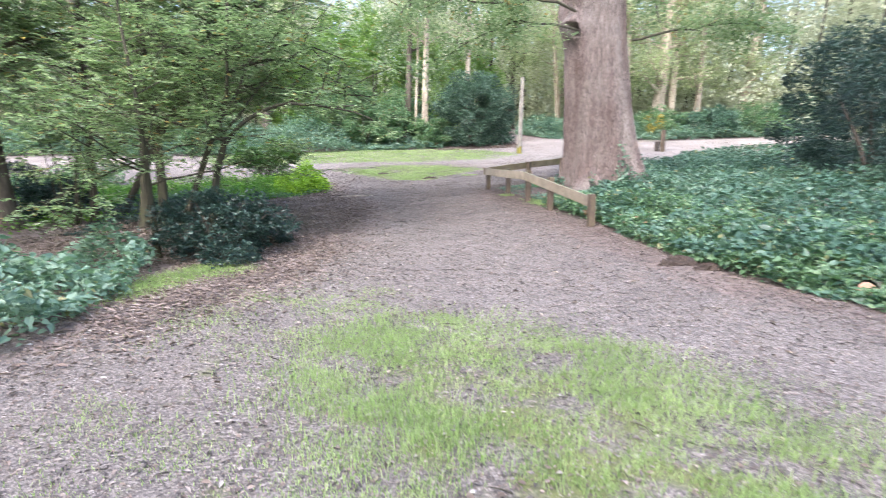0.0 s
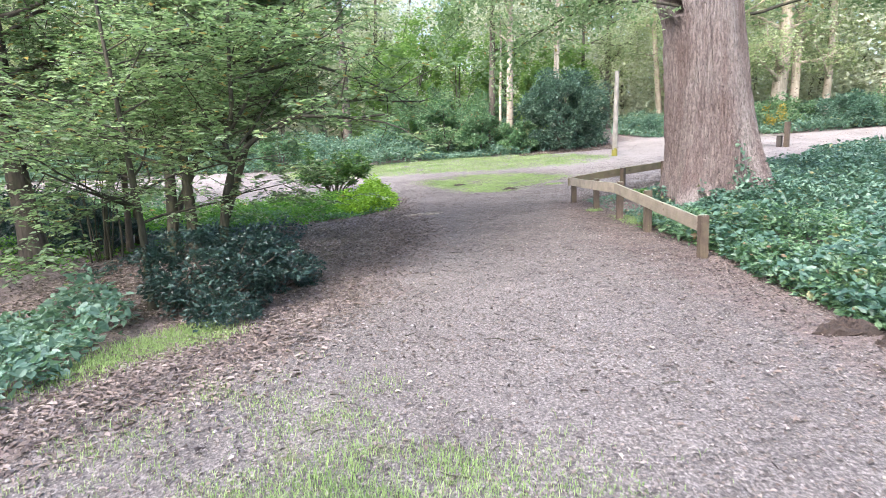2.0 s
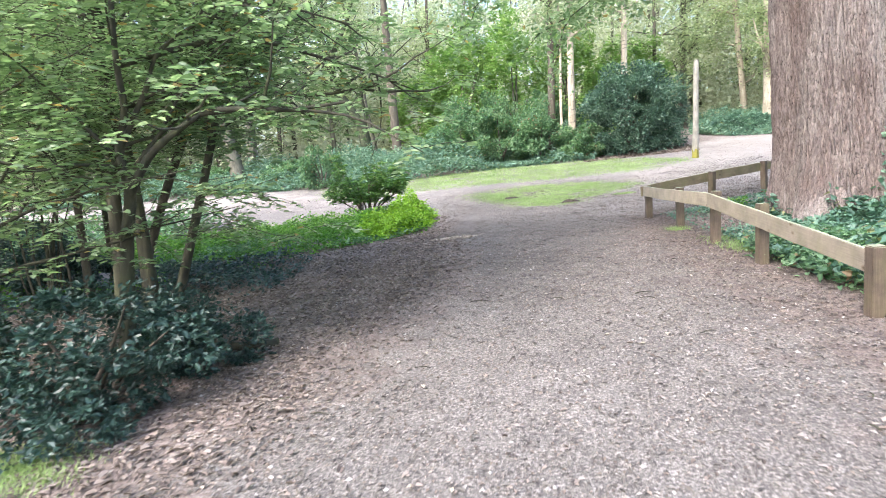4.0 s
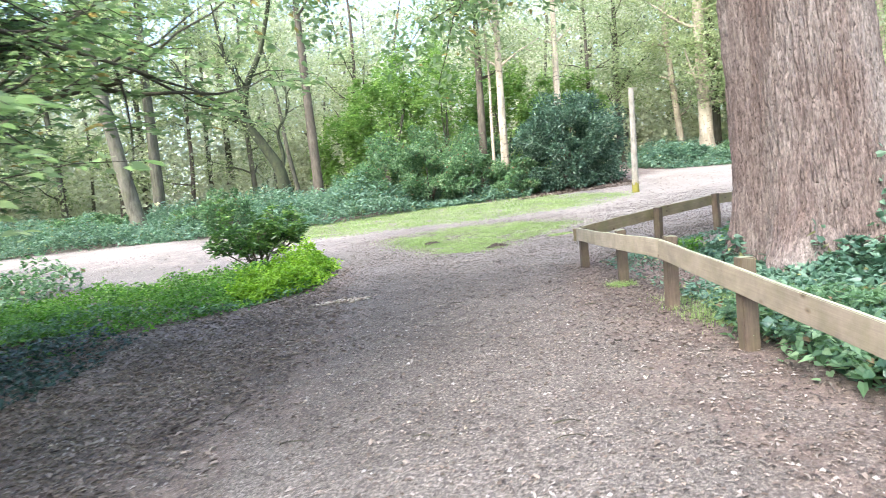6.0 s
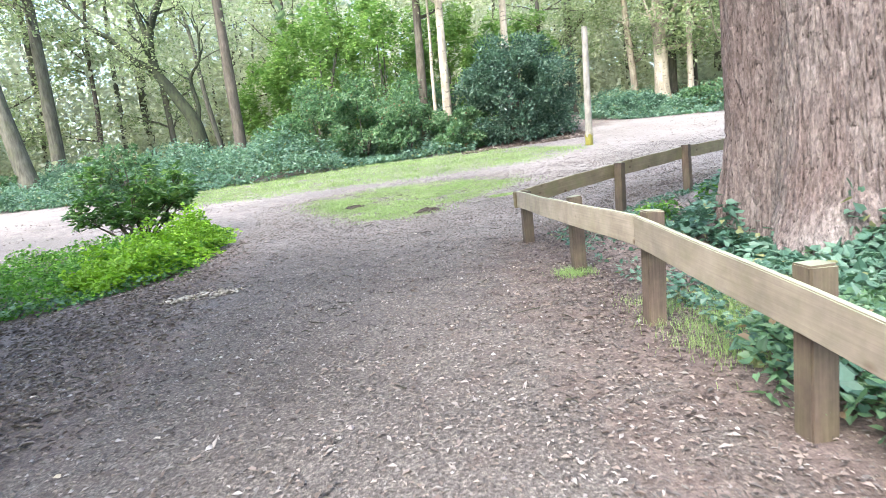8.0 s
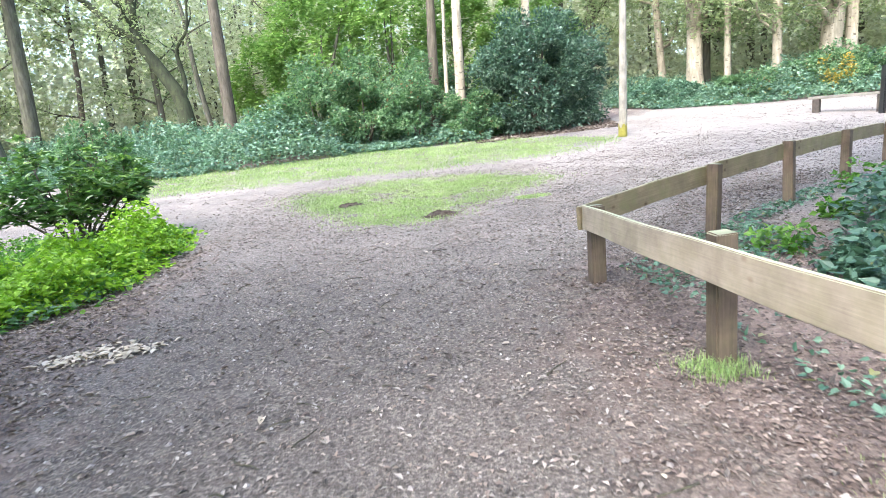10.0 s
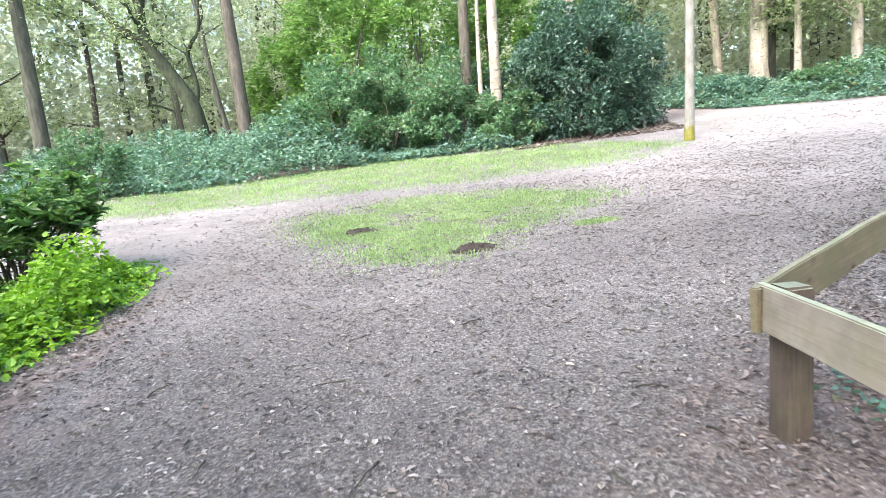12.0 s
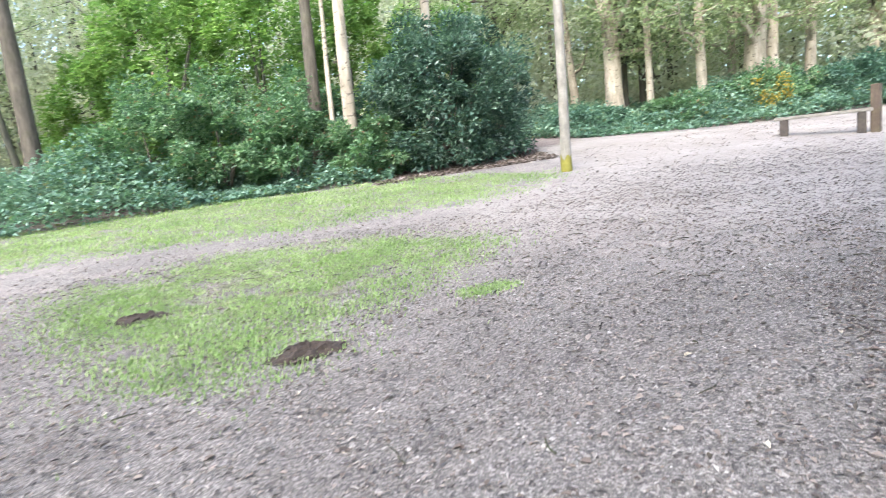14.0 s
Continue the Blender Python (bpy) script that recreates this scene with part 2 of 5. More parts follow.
RHODO = leaf_material("glossy_broad_leaf", (0.035, 0.09, 0.03), (0.09, 0.19, 0.05), (0.26, 0.39, 0.1), 0.33, 0.3, 0.9)
HOLLY = leaf_material("blue_green_holly_leaf", (0.012, 0.03, 0.026), (0.03, 0.07, 0.055), (0.08, 0.14, 0.11), 0.42, 0.12, 0.9)
LIME = leaf_material("lime_green_leaf", (0.13, 0.25, 0.02), (0.26, 0.44, 0.03), (0.42, 0.62, 0.07), 0.5, 0.35, 0.7)
NETTLE = leaf_material("nettle_leaf", (0.03, 0.1, 0.014), (0.11, 0.255, 0.03), (0.27, 0.45, 0.085), 0.5, 0.4, 0.9)
NEAR_LEAF = leaf_material("hornbeam_leaf", (0.085, 0.15, 0.065), (0.235, 0.33, 0.18), (0.5, 0.58, 0.42), 0.42, 0.56, 0.9, (0.36, 0.27, 0.11), (1.18, 1.28, 0.88))
# distance haze put into the pale leaf colours, stronger in the far wood
WOOD_LEAF = leaf_material("hazed_woodland_leaf", (0.17, 0.24, 0.13), (0.36, 0.43, 0.26), (0.57, 0.62, 0.44), 0.55, 0.5, 0.25, None, (1.25, 1.28, 0.9))
HAZED_LEAF = leaf_material("hazed_distant_leaf", (0.34, 0.39, 0.27), (0.55, 0.585, 0.45), (0.72, 0.73, 0.62), 0.6, 0.5, 0.12, None, (1.2, 1.2, 0.98))
BRIGHT_LEAF = leaf_material("bright_maple_leaf", (0.1, 0.2, 0.055), (0.235, 0.37, 0.12), (0.42, 0.53, 0.23), 0.5, 0.48, 0.35, None, (1.2, 1.32, 0.8))
YELLOW_LEAF = leaf_material("yellowing_leaf", (0.3, 0.26, 0.04), (0.5, 0.36, 0.07), (0.55, 0.45, 0.12), 0.5, 0.35, 0.8)
GRASS = leaf_material("short_grass_blade", (0.15, 0.245, 0.075), (0.3, 0.425, 0.155), (0.5, 0.59, 0.3), 0.55, 0.3, 0.9)
FALLEN = leaf_material("dry_fallen_leaf", (0.055, 0.041, 0.034), (0.215, 0.168, 0.142), (0.47, 0.405, 0.36), 0.75, 0.08, 1.2)
CHIPS = leaf_material("pale_bleached_flake", (0.36, 0.31, 0.23), (0.56, 0.49, 0.38), (0.72, 0.66, 0.56), 0.8, 0.0, 3)
MULCH = leaf_material("bark_mulch_fragment", (0.03, 0.025, 0.021), (0.16, 0.141, 0.125), (0.54, 0.495, 0.445), 0.85, 0.0, 2.2)
# darker copy of dry_fallen_leaf: shade along the fence put into the colour
SHADED_LITTER = leaf_material("shaded_fallen_leaf", (0.035, 0.025, 0.02), (0.135, 0.1, 0.083), (0.36, 0.295, 0.25), 0.6, 0.05, 1.4)
PEBBLE = leaf_material("small_pebble", (0.14, 0.12, 0.11), (0.3, 0.27, 0.25), (0.6, 0.57, 0.53), 0.8, 0.0, 0.8)


# ---------------------------------------------------------------- ground plan
def sigm(v):
    return 1 / (1 + np.exp(-np.clip(v, -40, 40)))


def wave(x, y, s, k=0.0):
    """Smooth uneven field, about -1 to 1."""
    return (np.sin(x / s + 1.3 * np.sin(y / s * 0.7 + k)) + np.sin(y / s * 1.17 + 1.7 * np.sin(x / s * 0.6 + 2 * k)) + np.sin((x + y) / s * 0.53 + k)) / 3


def high(x, y):
    """Height of the ground."""
    x, y = np.asarray(x, float), np.asarray(y, float)
    ramp_up = 0.16 * np.log1p(np.exp(np.clip((np.minimum(y, 45) - 22.5) / 1.6, -40, 40))) + np.clip(y - 45, 0, 40) * 0.04
    return np.clip(x, -40, 40) * 0.0349 + ramp_up - 0.16 * sigm((11 - y) / 1.5) - 0.03 + 0.025 * wave(x, y, 1.9) * np.clip((np.abs(y) + 40) / 40, 0, 2)


BED_LEFT = [(0.6, 22.6), (0.75, 20), (0.6, 18.6), (-1.2, 16.9), (-4, 16.8), (-10, 17.6), (-10, 21.5), (-4, 22.8), (-1.5, 23.8), (0.2, 23.6)]
IVY_RIGHT = [(5.9, 2.6), (5.45, 4.6), (5.45, 6), (5.55, 7.8), (5.85, 9.5), (5.85, 12.4), (6.5, 13.2), (7.2, 14.4), (7.4, 16.4), (8.8, 17.8), (12, 20.7), (16, 23.6), (21, 28.4), (32, 29.5), (42, 24), (42, -4), (9, 0)]
IVY_BANK = [(-40, 38), (-15, 36.2), (-8, 34.2), (-3.1, 33.2), (0, 33.4), (4.3, 34.4), (8.0, 34.2), (9, 36), (10, 48), (-40, 52)]
IVY_FAR = [(15.2, 41), (16.2, 37.6), (19.4, 35.9), (24, 34.6), (45, 35.5), (50, 60), (19, 60)]
IVY_NEAR = [(-2.3, 4.6), (-2.0, 6.2), (-2.0, 8.0), (-3.0, 8.8), (-6, 8.4), (-8, 5), (-6, 2.0), (-3.2, 3.0)]
DARKENED = [(1.0, 12), (2.4, 10.5), (4, 10.5), (4.8, 6), (5.7, 6), (6.6, 9), (7.6, 13), (7.0, 17.2), (4.6, 17.6), (2.8, 19), (1, 21)]   # ground darkened inside this outline
TURF_START = [(-0.1, 3.2), (0.9, 4.4), (1.8, 4.2), (2.45, 3.35), (3.1, 2.0), (3.35, 0.9), (3.4, -3), (0.4, -3), (0.2, 1.5)]
TURF_THIN = [(-1.4, 2.4), (-1.1, 5.0), (-0.6, 6.2), (0.3, 6.3), (1.2, 5.6), (1.9, 4.6), (1.0, 3.5), (0.3, 2.2), (0, 0), (-1.2, 0)]
TURF_VERGE = [(-2.1, 5.9), (-1.95, 7.2), (-1.3, 7.9), (-0.7, 7.6), (-0.8, 7.2), (-1.5, 6.7)]
TURF_ISLAND = [(1.9, 26.0), (2.9, 23.6), (3.9, 21.5), (4.8, 21.9), (5.3, 22.6), (6.4, 23.8), (7.9, 25.2), (7.4, 25.8), (5.9, 26.4), (4.1, 26.8)]
TURF_STRIP = [(-4.5, 29.3), (2.5, 28.5), (5, 28.0), (9.5, 28.6), (11.6, 30.4), (10, 32.0), (7.5, 33.4), (3.7, 34.2), (0, 33.3), (-5, 33.2)]
LITTER = [[(-14, 8), (-1.5, 7.6), (0.9, 8.6), (1.7, 11), (2.1, 14), (1.6, 17.6), (1.3, 22), (-1, 17.4), (-5, 17.2), (-14, 18)],
          [(-3.5, 3.5), (-1.6, 4.6), (0.0, 6.6), (0.9, 9), (-2, 9.6), (-3, 6)], [(5.6, 12.2), (7.6, 13.4), (8.2, 19), (5.9, 17.6)], [(4.7, 3.4), (5.6, 3), (5.7, 12.4), (6.2, 17.8), (5.3, 17.4), (4.8, 12)],
          IVY_RIGHT, IVY_BANK, IVY_FAR, IVY_NEAR, BED_LEFT, [(7.6, 32.9), (12.6, 33.4), (13.2, 37), (8, 37)], [(12.6, 35.8), (15.6, 36.2), (14.9, 41), (17.5, 52), (12.5, 52)]]
SAND = [[(-30, 30), (-14, 32), (-2.2, 26), (2, 26.9), (8, 25.8), (8.5, 22), (11, 21.5), (22, 29), (42, 30), (42, 34.6), (24, 34.4), (19, 35.5), (16, 37.4), (15.2, 41), (18, 52), (15, 52), (12.6, 36), (12.2, 31), (9.6, 28.5), (5, 27.8), (2.5, 28.4), (-4.5, 29.2), (-8, 34), (-30, 37)]]


def inside(poly, x, y):
    x, y = np.asarray(x, float), np.asarray(y, float)
    r = np.zeros(np.shape(x), bool)
    for (ax, ay), (bx, by) in zip(poly, poly[1:] + poly[:1]):
        if ay != by:
            r ^= ((ay > y) != (by > y)) & (x < (bx - ax) * (y - ay) / (by - ay) + ax)
    return r


def soft_mask(polys, x, y, reach=0.25):
    """1 inside the outlines, 0 outside, with a soft edge."""
    t = np.zeros(np.shape(x))
    for dx, dy in ((0, 0), (1, 0), (-1, 0), (0, 1), (0, -1), (.7, .7), (-.7, .7), (.7, -.7), (-.7, -.7)):
        hit = np.zeros(np.shape(x), bool)
        for p in polys:
            hit |= inside(p, x + dx * reach, y + dy * reach)
        t += hit
    return t / 9


# ---------------------------------------------------------------- mesh helpers
def mesh(name, verts, faces, mat, smooth=False):
    """A mesh from arrays; faces is one array of equal polygons."""
    verts, faces = np.asarray(verts, np.float32), np.asarray(faces, np.int32)
    me = bpy.data.meshes.new(name)
    k, c = faces.shape[1], len(faces)
    me.vertices.add(len(verts))
    me.vertices.foreach_set("co", verts.ravel())
    me.loops.add(k * c)
    me.loops.foreach_set("vertex_index", faces.ravel())
    me.polygons.add(c)
    me.polygons.foreach_set("loop_start", np.arange(c, dtype=np.int32) * k)
    me.polygons.foreach_set("use_smooth", np.full(c, smooth))
    me.update(calc_edges=True)
    me.materials.append(mat)
    return me


def put(name, me, parent=None, label=""):
    ob = new(name, me)
    if parent is not None:
        ob.parent = parent
    if label:
        ob["label"] = label
    return ob


def part(name, bm, mat, parent, label=""):
    me = bpy.data.meshes.new(name)
    bm.to_mesh(me)
    bm.free()
    me.materials.append(mat)
    return put(name, me, parent, label)


def thing(name, x, y, z, label, category, group="", turn=0.0):
    ob = new(name)
    ob.empty_display_size = 0.2
    ob.matrix_world = pose(x, y, z, 0, 0, turn)
    return tagged(ob, label, category, group)


def unit(v):
    return v / (np.linalg.norm(v, axis=-1, keepdims=True) + 1e-9)


def leaf_arrays(p, size, rng, out=None, flat=0.5, slim=0.55, fold=0.18, droop=0.0, round_blade=False):
    """Folded pointed blades. p: places; out: ways that the blades tend to point; flat: how level they lie."""
    c = len(p)
    size = np.broadcast_to(size, (c,))[:, None] * rng.uniform(0.65, 1.3, (c, 1))
    d = rng.normal(size=(c, 3))
    if out is not None:
        d += out * 1.2
    d[:, 2] = d[:, 2] * (1 - flat) - droop
    d = unit(d)
    up = unit(rng.normal(size=(c, 3)) * (1.05 - flat) + np.array([0, 0, 1.0]))
    s = unit(np.cross(d, up))
    nrm = np.cross(s, d)
    w = size * slim * 0.5
    if round_blade == "lobed":
        tips = ((0.0, 0.0, 0.0), (-0.08, 0.62, 0.3), (0.34, 0.84, 0.25), (0.52, 0.56, 0.1), (1.0, 0.0, -0.2), (0.52, -0.56, 0.1), (0.34, -0.84, 0.25), (-0.08, -0.62, 0.3))
        v = np.stack([p + d * size * a + s * w * e + nrm * w * k * (0.6 + fold) for a, e, k in tips], 1).reshape(-1, 3)
        i = np.arange(c)[:, None] * 8
        return v, np.concatenate([i + [0, k, k + 1] for k in range(1, 7)], 1).reshape(-1, 3)
    if round_blade:
        lift = nrm * w * fold * 2
        v = np.stack([p, p + d * size * 0.14 + s * w * 0.85 + lift, p + d * size * 0.58 + s * w * 0.8 + lift, p + d * size - nrm * size * 0.06,
                      p + d * size * 0.58 - s * w * 0.8 + lift, p + d * size * 0.14 - s * w * 0.85 + lift], 1).reshape(-1, 3)
        i = np.arange(c)[:, None] * 6
        return v, np.concatenate([i + [0, 1, 2], i + [0, 2, 3], i + [0, 3, 4], i + [0, 4, 5]], 1).reshape(-1, 3)
    mid = p + d * size * 0.45 + nrm * size * 0.02
    v = np.stack([p, mid + s * w + nrm * w * fold * 2, p + d * size, mid - s * w + nrm * w * fold * 2], 1).reshape(-1, 3)
    i = np.arange(c)[:, None] * 4
    f = np.concatenate([i + [0, 1, 2], i + [0, 2, 3]], 1).reshape(-1, 3)
    return v, f


def leaf_mesh(name, p, size, mat, rng, **kw):
    v, f = leaf_arrays(p, size, rng, **kw)
    return mesh(name, v, f, mat)


def tube(pts, radii, sides=8):
    """A tapered tube along points, closed at its tip."""
    pts, radii = np.asarray(pts, float), np.asarray(radii, float)
    t = unit(np.gradient(pts, axis=0))
    ref = np.where(np.abs(t[:, 2:3]) > 0.9, np.array([[1.0, 0, 0]]), np.array([[0, 0, 1.0]]))
    a = unit(np.cross(t, ref))
    a = unit(np.where((a * a[:1]).sum(1, keepdims=True) < 0, -a, a))
    b = np.cross(t, a)
    ang = np.linspace(0, 2 * np.pi, sides, endpoint=False)
    ring = np.cos(ang)[None, :, None] * a[:, None] + np.sin(ang)[None, :, None] * b[:, None]
    v = (pts[:, None] + ring * radii[:, None, None]).reshape(-1, 3)
    k = len(pts)
    i, j = np.meshgrid(np.arange(k - 1), np.arange(sides), indexing="ij")
    jj = (j + 1) % sides
    f = np.stack([i * sides + j, i * sides + jj, (i + 1) * sides + jj, (i + 1) * sides + j], -1).reshape(-1, 4)
    return v, f


def join(pieces):
    vs, fs, n = [], [], 0
    for v, f in pieces:
        vs.append(v)
        fs.append(f + n)
        n += len(v)
    return np.concatenate(vs), np.concatenate(fs)


def curve_pts(ctrl, k):
    """Smooth line through control points."""
    ctrl = np.asarray(ctrl, float)
    u = np.linspace(0, len(ctrl) - 1, k)
    i = np.clip(u.astype(int), 0, len(ctrl) - 2)
    t = (u - i)[:, None]
    p1, p2 = ctrl[i], ctrl[i + 1]
    p0, p3 = ctrl[np.maximum(i - 1, 0)], ctrl[np.minimum(i + 2, len(ctrl) - 1)]
    return 0.5 * (2 * p1 + (p2 - p0) * t + (2 * p0 - 5 * p1 + 4 * p2 - p3) * t ** 2 + (3 * p1 - p0 - 3 * p2 + p3) * t ** 3)


def branch_line(start, d, length, rng, k=9, wob=0.12, lift=0.15):
    """A limb that wanders from start along d."""
    pts, d = [np.asarray(start, float)], unit(np.asarray(d, float))
    for _ in range(k - 1):
        d = unit(d + rng.normal(size=3) * wob + np.array([0, 0, lift / k]))
        pts.append(pts[-1] + d * length / (k - 1))
    return np.array(pts)


def limb(start, d, length, r, rng, twigs=5, sides=6, lift=0.15, wob=0.12):
    """A limb with side twigs: its mesh arrays, and the places where leaves hang."""
    line = branch_line(start, d, length, rng, 9, wob, lift)
    pieces = [tube(line, np.linspace(r, r * 0.2, 9), sides)]
    tips = [line[5:]]
    for _ in range(twigs):
        i = rng.integers(2, 8)
        side = unit(line[i] - line[i - 1] + rng.normal(size=3) * 0.7)
        tw = branch_line(line[i], side, length * rng.uniform(0.25, 0.5), rng, 6, 0.2, 0.0)
        pieces.append(tube(tw, np.linspace(r * 0.35, r * 0.06, 6), 4))
        tips.append(tw[2:])
    return join(pieces), np.concatenate(tips)


def tree(name, x, y, h, r, label, bark, leaf, lean=(0, 0), first=0.35, limbs=9, reach=2.5, leaves=5000, size=0.14, spread=0.55, seed=1, bend=0.25, ctrl=None, lift=0.3, flat=0.55, layer=0.4, group="", sides=12, category="tree", extra=(), spray=0.0):
    """A tree: tapered trunk, limbs with twigs, and a crown of separate leaves."""
    rng = np.random.default_rng(seed)
    z = float(high(x, y)) - 0.05
    top = thing(name, x, y, z, label, category, group)
    if ctrl is None:
        ctrl = [(0, 0, 0)] + [(lean[0] * u + rng.normal() * bend * u, lean[1] * u + rng.normal() * bend * u, h * u) for u in (0.25, 0.5, 0.75, 1.0)]
    line = curve_pts(ctrl, 26)
    u = np.linspace(0, 1, 26)
    rad = r * (1 - 0.8 * u) * (1 + 0.55 * np.exp(-u * h / (1.1 * r + 0.15)))
    v, f = tube(line, rad, sides)
    v = v + 0.06 * r * np.stack([wave(v[:, 2] * 3, v[:, 0] * 9, 1.0), wave(v[:, 2] * 2.3, v[:, 1] * 9, 1.3), 0 * v[:, 0]], 1)
    put("trunk", mesh("trunk", v, f, bark, True), top)
    hang = []
    for way_points, er in extra:
        el = curve_pts(way_points, 16)
        bits, ends = [tube(el, np.linspace(er, er * 0.25, 16), 8)], [el[9:]]
        for q in range(7):
            i = rng.integers(6, 15)
            tw = branch_line(el[i], el[i] - el[i - 1] + rng.normal(size=3) * 0.1, reach * rng.uniform(0.3, 0.6), rng, 6, 0.2, 0.1)
            bits.append(tube(tw, np.linspace(er * 0.4, er * 0.08, 6), 5))
            ends.append(tw[2:])
        put("branch", mesh("branch", *join(bits), bark, True), top)
        hang.append(np.concatenate(ends))
    for _ in range(limbs):
        s = first + (0.97 - first) * rng.random() ** 1.5
        i = int(s * 25)
        a = rng.uniform(0, 2 * np.pi)
        d = np.array([math.cos(a), math.sin(a), rng.uniform(0.15, 0.8)])
        arrays, tips = limb(line[i], d, reach * rng.uniform(0.6, 1.15) * (1.15 - 0.5 * s), rad[i] * 0.45, rng, 5, 5, lift)
        put("branch", mesh("branch", *arrays, bark, True), top)
        hang.append(tips)
    if leaves:
        hang = np.concatenate(hang)
        if spray:
            # level fans of leaves set left and right along fine twigs
            k = 12
            m = leaves // k
            c = hang[rng.integers(0, len(hang), m)] + rng.normal(size=(m, 3)) * spread * np.array([1, 1, layer])
            a = rng.uniform(0, 2 * np.pi, m)
            d = np.column_stack([np.cos(a), np.sin(a), rng.normal(size=m) * 0.25 - 0.18])
            side = np.column_stack([-np.sin(a), np.cos(a), rng.normal(size=m) * 0.15])
            ends = c + d * spray
            tagged(put("twig_spray", mesh("twig_spray", *join([tube(np.stack([q, (q + e) / 2 + [0, 0, 0.02], e]), np.array([0.004, 0.003, 0.0015]), 3) for q, e in zip(c, ends)]), bark), top), kind="stuff")
            u = np.tile(np.linspace(0.06, 1, k), m)[:, None] + rng.normal(size=(m * k, 1)) * 0.03
            s = np.tile(np.where(np.arange(k) % 2, 1.0, -1.0), m)[:, None]
            D, S = np.repeat(d, k, 0), np.repeat(side, k, 0)
            p = np.repeat(c, k, 0) + D * spray * u + rng.normal(size=(m * k, 3)) * 0.012
            put("crown", leaf_mesh("crown", p, size, leaf, rng, out=3.0 * (D * 0.45 + S * s), flat=0.72, slim=0.6, droop=0.2, round_blade=True), top)
            return top
        c = hang[rng.integers(0, len(hang), leaves)]
        p = c + rng.normal(size=(leaves, 3)) * spread * np.array([1, 1, layer])
        put("crown", leaf_mesh("crown", p, size, leaf, rng, flat=flat, droop=0.25), top)
    return top


def shrub(name, x, y, rx, ry, h, label, leaf, bark, leaves, size, seed=1, clumps=60, flat=0.3, slim=0.4, low=0.1, stems=5, tight=0.16, group="", droop=0.1, category="bush", gap=None):
    """A bush: stems from one root and leaves in uneven clumps round a dome."""
    rng = np.random.default_rng(seed)
    z = float(high(x, y)) - 0.03
    top = thing(name, x, y, z, label, category, group)
    a, e = rng.uniform(0, 2 * np.pi, clumps), np.arcsin(rng.uniform(-0.75, 1, clumps))
    k = rng.uniform(0.4, 1.0, clumps) ** 0.5 * rng.uniform(0.75, 1.18, clumps)
    c = np.stack([np.cos(a) * np.cos(e) * rx * k, np.sin(a) * np.cos(e) * ry * k, h * np.where(np.sin(e) > 0, 0.42 + 0.52 * np.sin(e) * k, 0.42 + 0.5 * np.sin(e))], 1)
    c[:, 2] = np.maximum(c[:, 2], low * h)
    for i in range(stems):
        t = c[rng.integers(0, clumps)]
        s = curve_pts([(rng.normal() * 0.06 * rx, rng.normal() * 0.06 * ry, 0), tuple(t * [0.3, 0.3, 0.45]), tuple(t * [0.8, 0.8, 0.95])], 10)
        put("stem", mesh("stem", *tube(s, np.linspace(0.022 * h + 0.006, 0.006, 10), 6), bark, True), top)
    q = rng.integers(0, clumps, leaves)
    off = rng.normal(size=(leaves, 3))
    off = unit(off) * rng.uniform(0.2, 1, (leaves, 1)) ** 0.5
    p = c[q] + off * np.array([rx, ry, h * 0.6]) * tight * rng.uniform(0.45, 1.7, clumps)[q][:, None]
    p[:, 2] = np.maximum(p[:, 2], 0.03)
    if gap:
        keep = ((p[:, 0] - gap[0]) ** 2 + (p[:, 2] - gap[1]) ** 2 > gap[2] ** 2) | (p[:, 1] > 0.3 * ry)
        p, off, q = p[keep], off[keep], q[keep]
    out = unit(off + 0.5 * unit(c[q] - np.array([0, 0, h * 0.4])))
    put("foliage", leaf_mesh("foliage", p, size, leaf, rng, out=out, flat=flat, slim=slim, droop=droop), top)
    return top


def scatter(poly, count, rng, holes=()):
    q = np.array(poly)
    lo, hi = q.min(0), q.max(0)
    got = np.zeros((0, 2))
    while len(got) < count:
        p = rng.uniform(lo, hi, (count * 2, 2))
        k = inside(poly, p[:, 0], p[:, 1])
        for hx, hy, hr in holes:
            k &= (p[:, 0] - hx) ** 2 + (p[:, 1] - hy) ** 2 > hr * hr
        got = np.concatenate([got, p[k]])
    return got[:count]


def cover(name, poly, count, size, tall, leaf, label, seed, slim=0.75, flat=0.6, mound=1.3, holes=(), thin=0.0, category="ground cover", reach=0.45, round_blade=False, low=(), rough=0.0):
    """A carpet of leaves over a bed, in uneven mounds."""
    rng = np.random.default_rng(seed)
    p = scatter(poly, count, rng, holes)
    if rough:
        p = p + rng.normal(size=p.shape) * rough
    if thin:
        keep = wave(p[:, 0], p[:, 1], 0.8, seed) + rng.normal(size=len(p)) * 0.25 > -1 + thin * 2
        p = p[keep]
    edge = np.clip(soft_mask([poly], p[:, 0], p[:, 1], reach), 0.15, 1)
    m = np.clip(0.5 + 0.6 * wave(p[:, 0], p[:, 1], mound * 0.45, seed) + 0.3 * wave(p[:, 0], p[:, 1], 0.16, seed + 2), 0.12, 1.4)
    for lx, ly, lr in low:
        m = m * (1 - 0.75 * np.exp(-(((p[:, 0] - lx) ** 2 + (p[:, 1] - ly) ** 2) / lr ** 2) ** 2))
    z = high(p[:, 0], p[:, 1]) + tall * m * edge * rng.uniform(0.0, 1.08, len(p)) ** 0.6 + 0.01
    ob = put(name, leaf_mesh(name, np.column_stack([p, z]), size, leaf, rng, flat=flat, slim=slim, droop=0.08, round_blade=round_blade))
    return tagged(ob, label, category, "", "stuff")


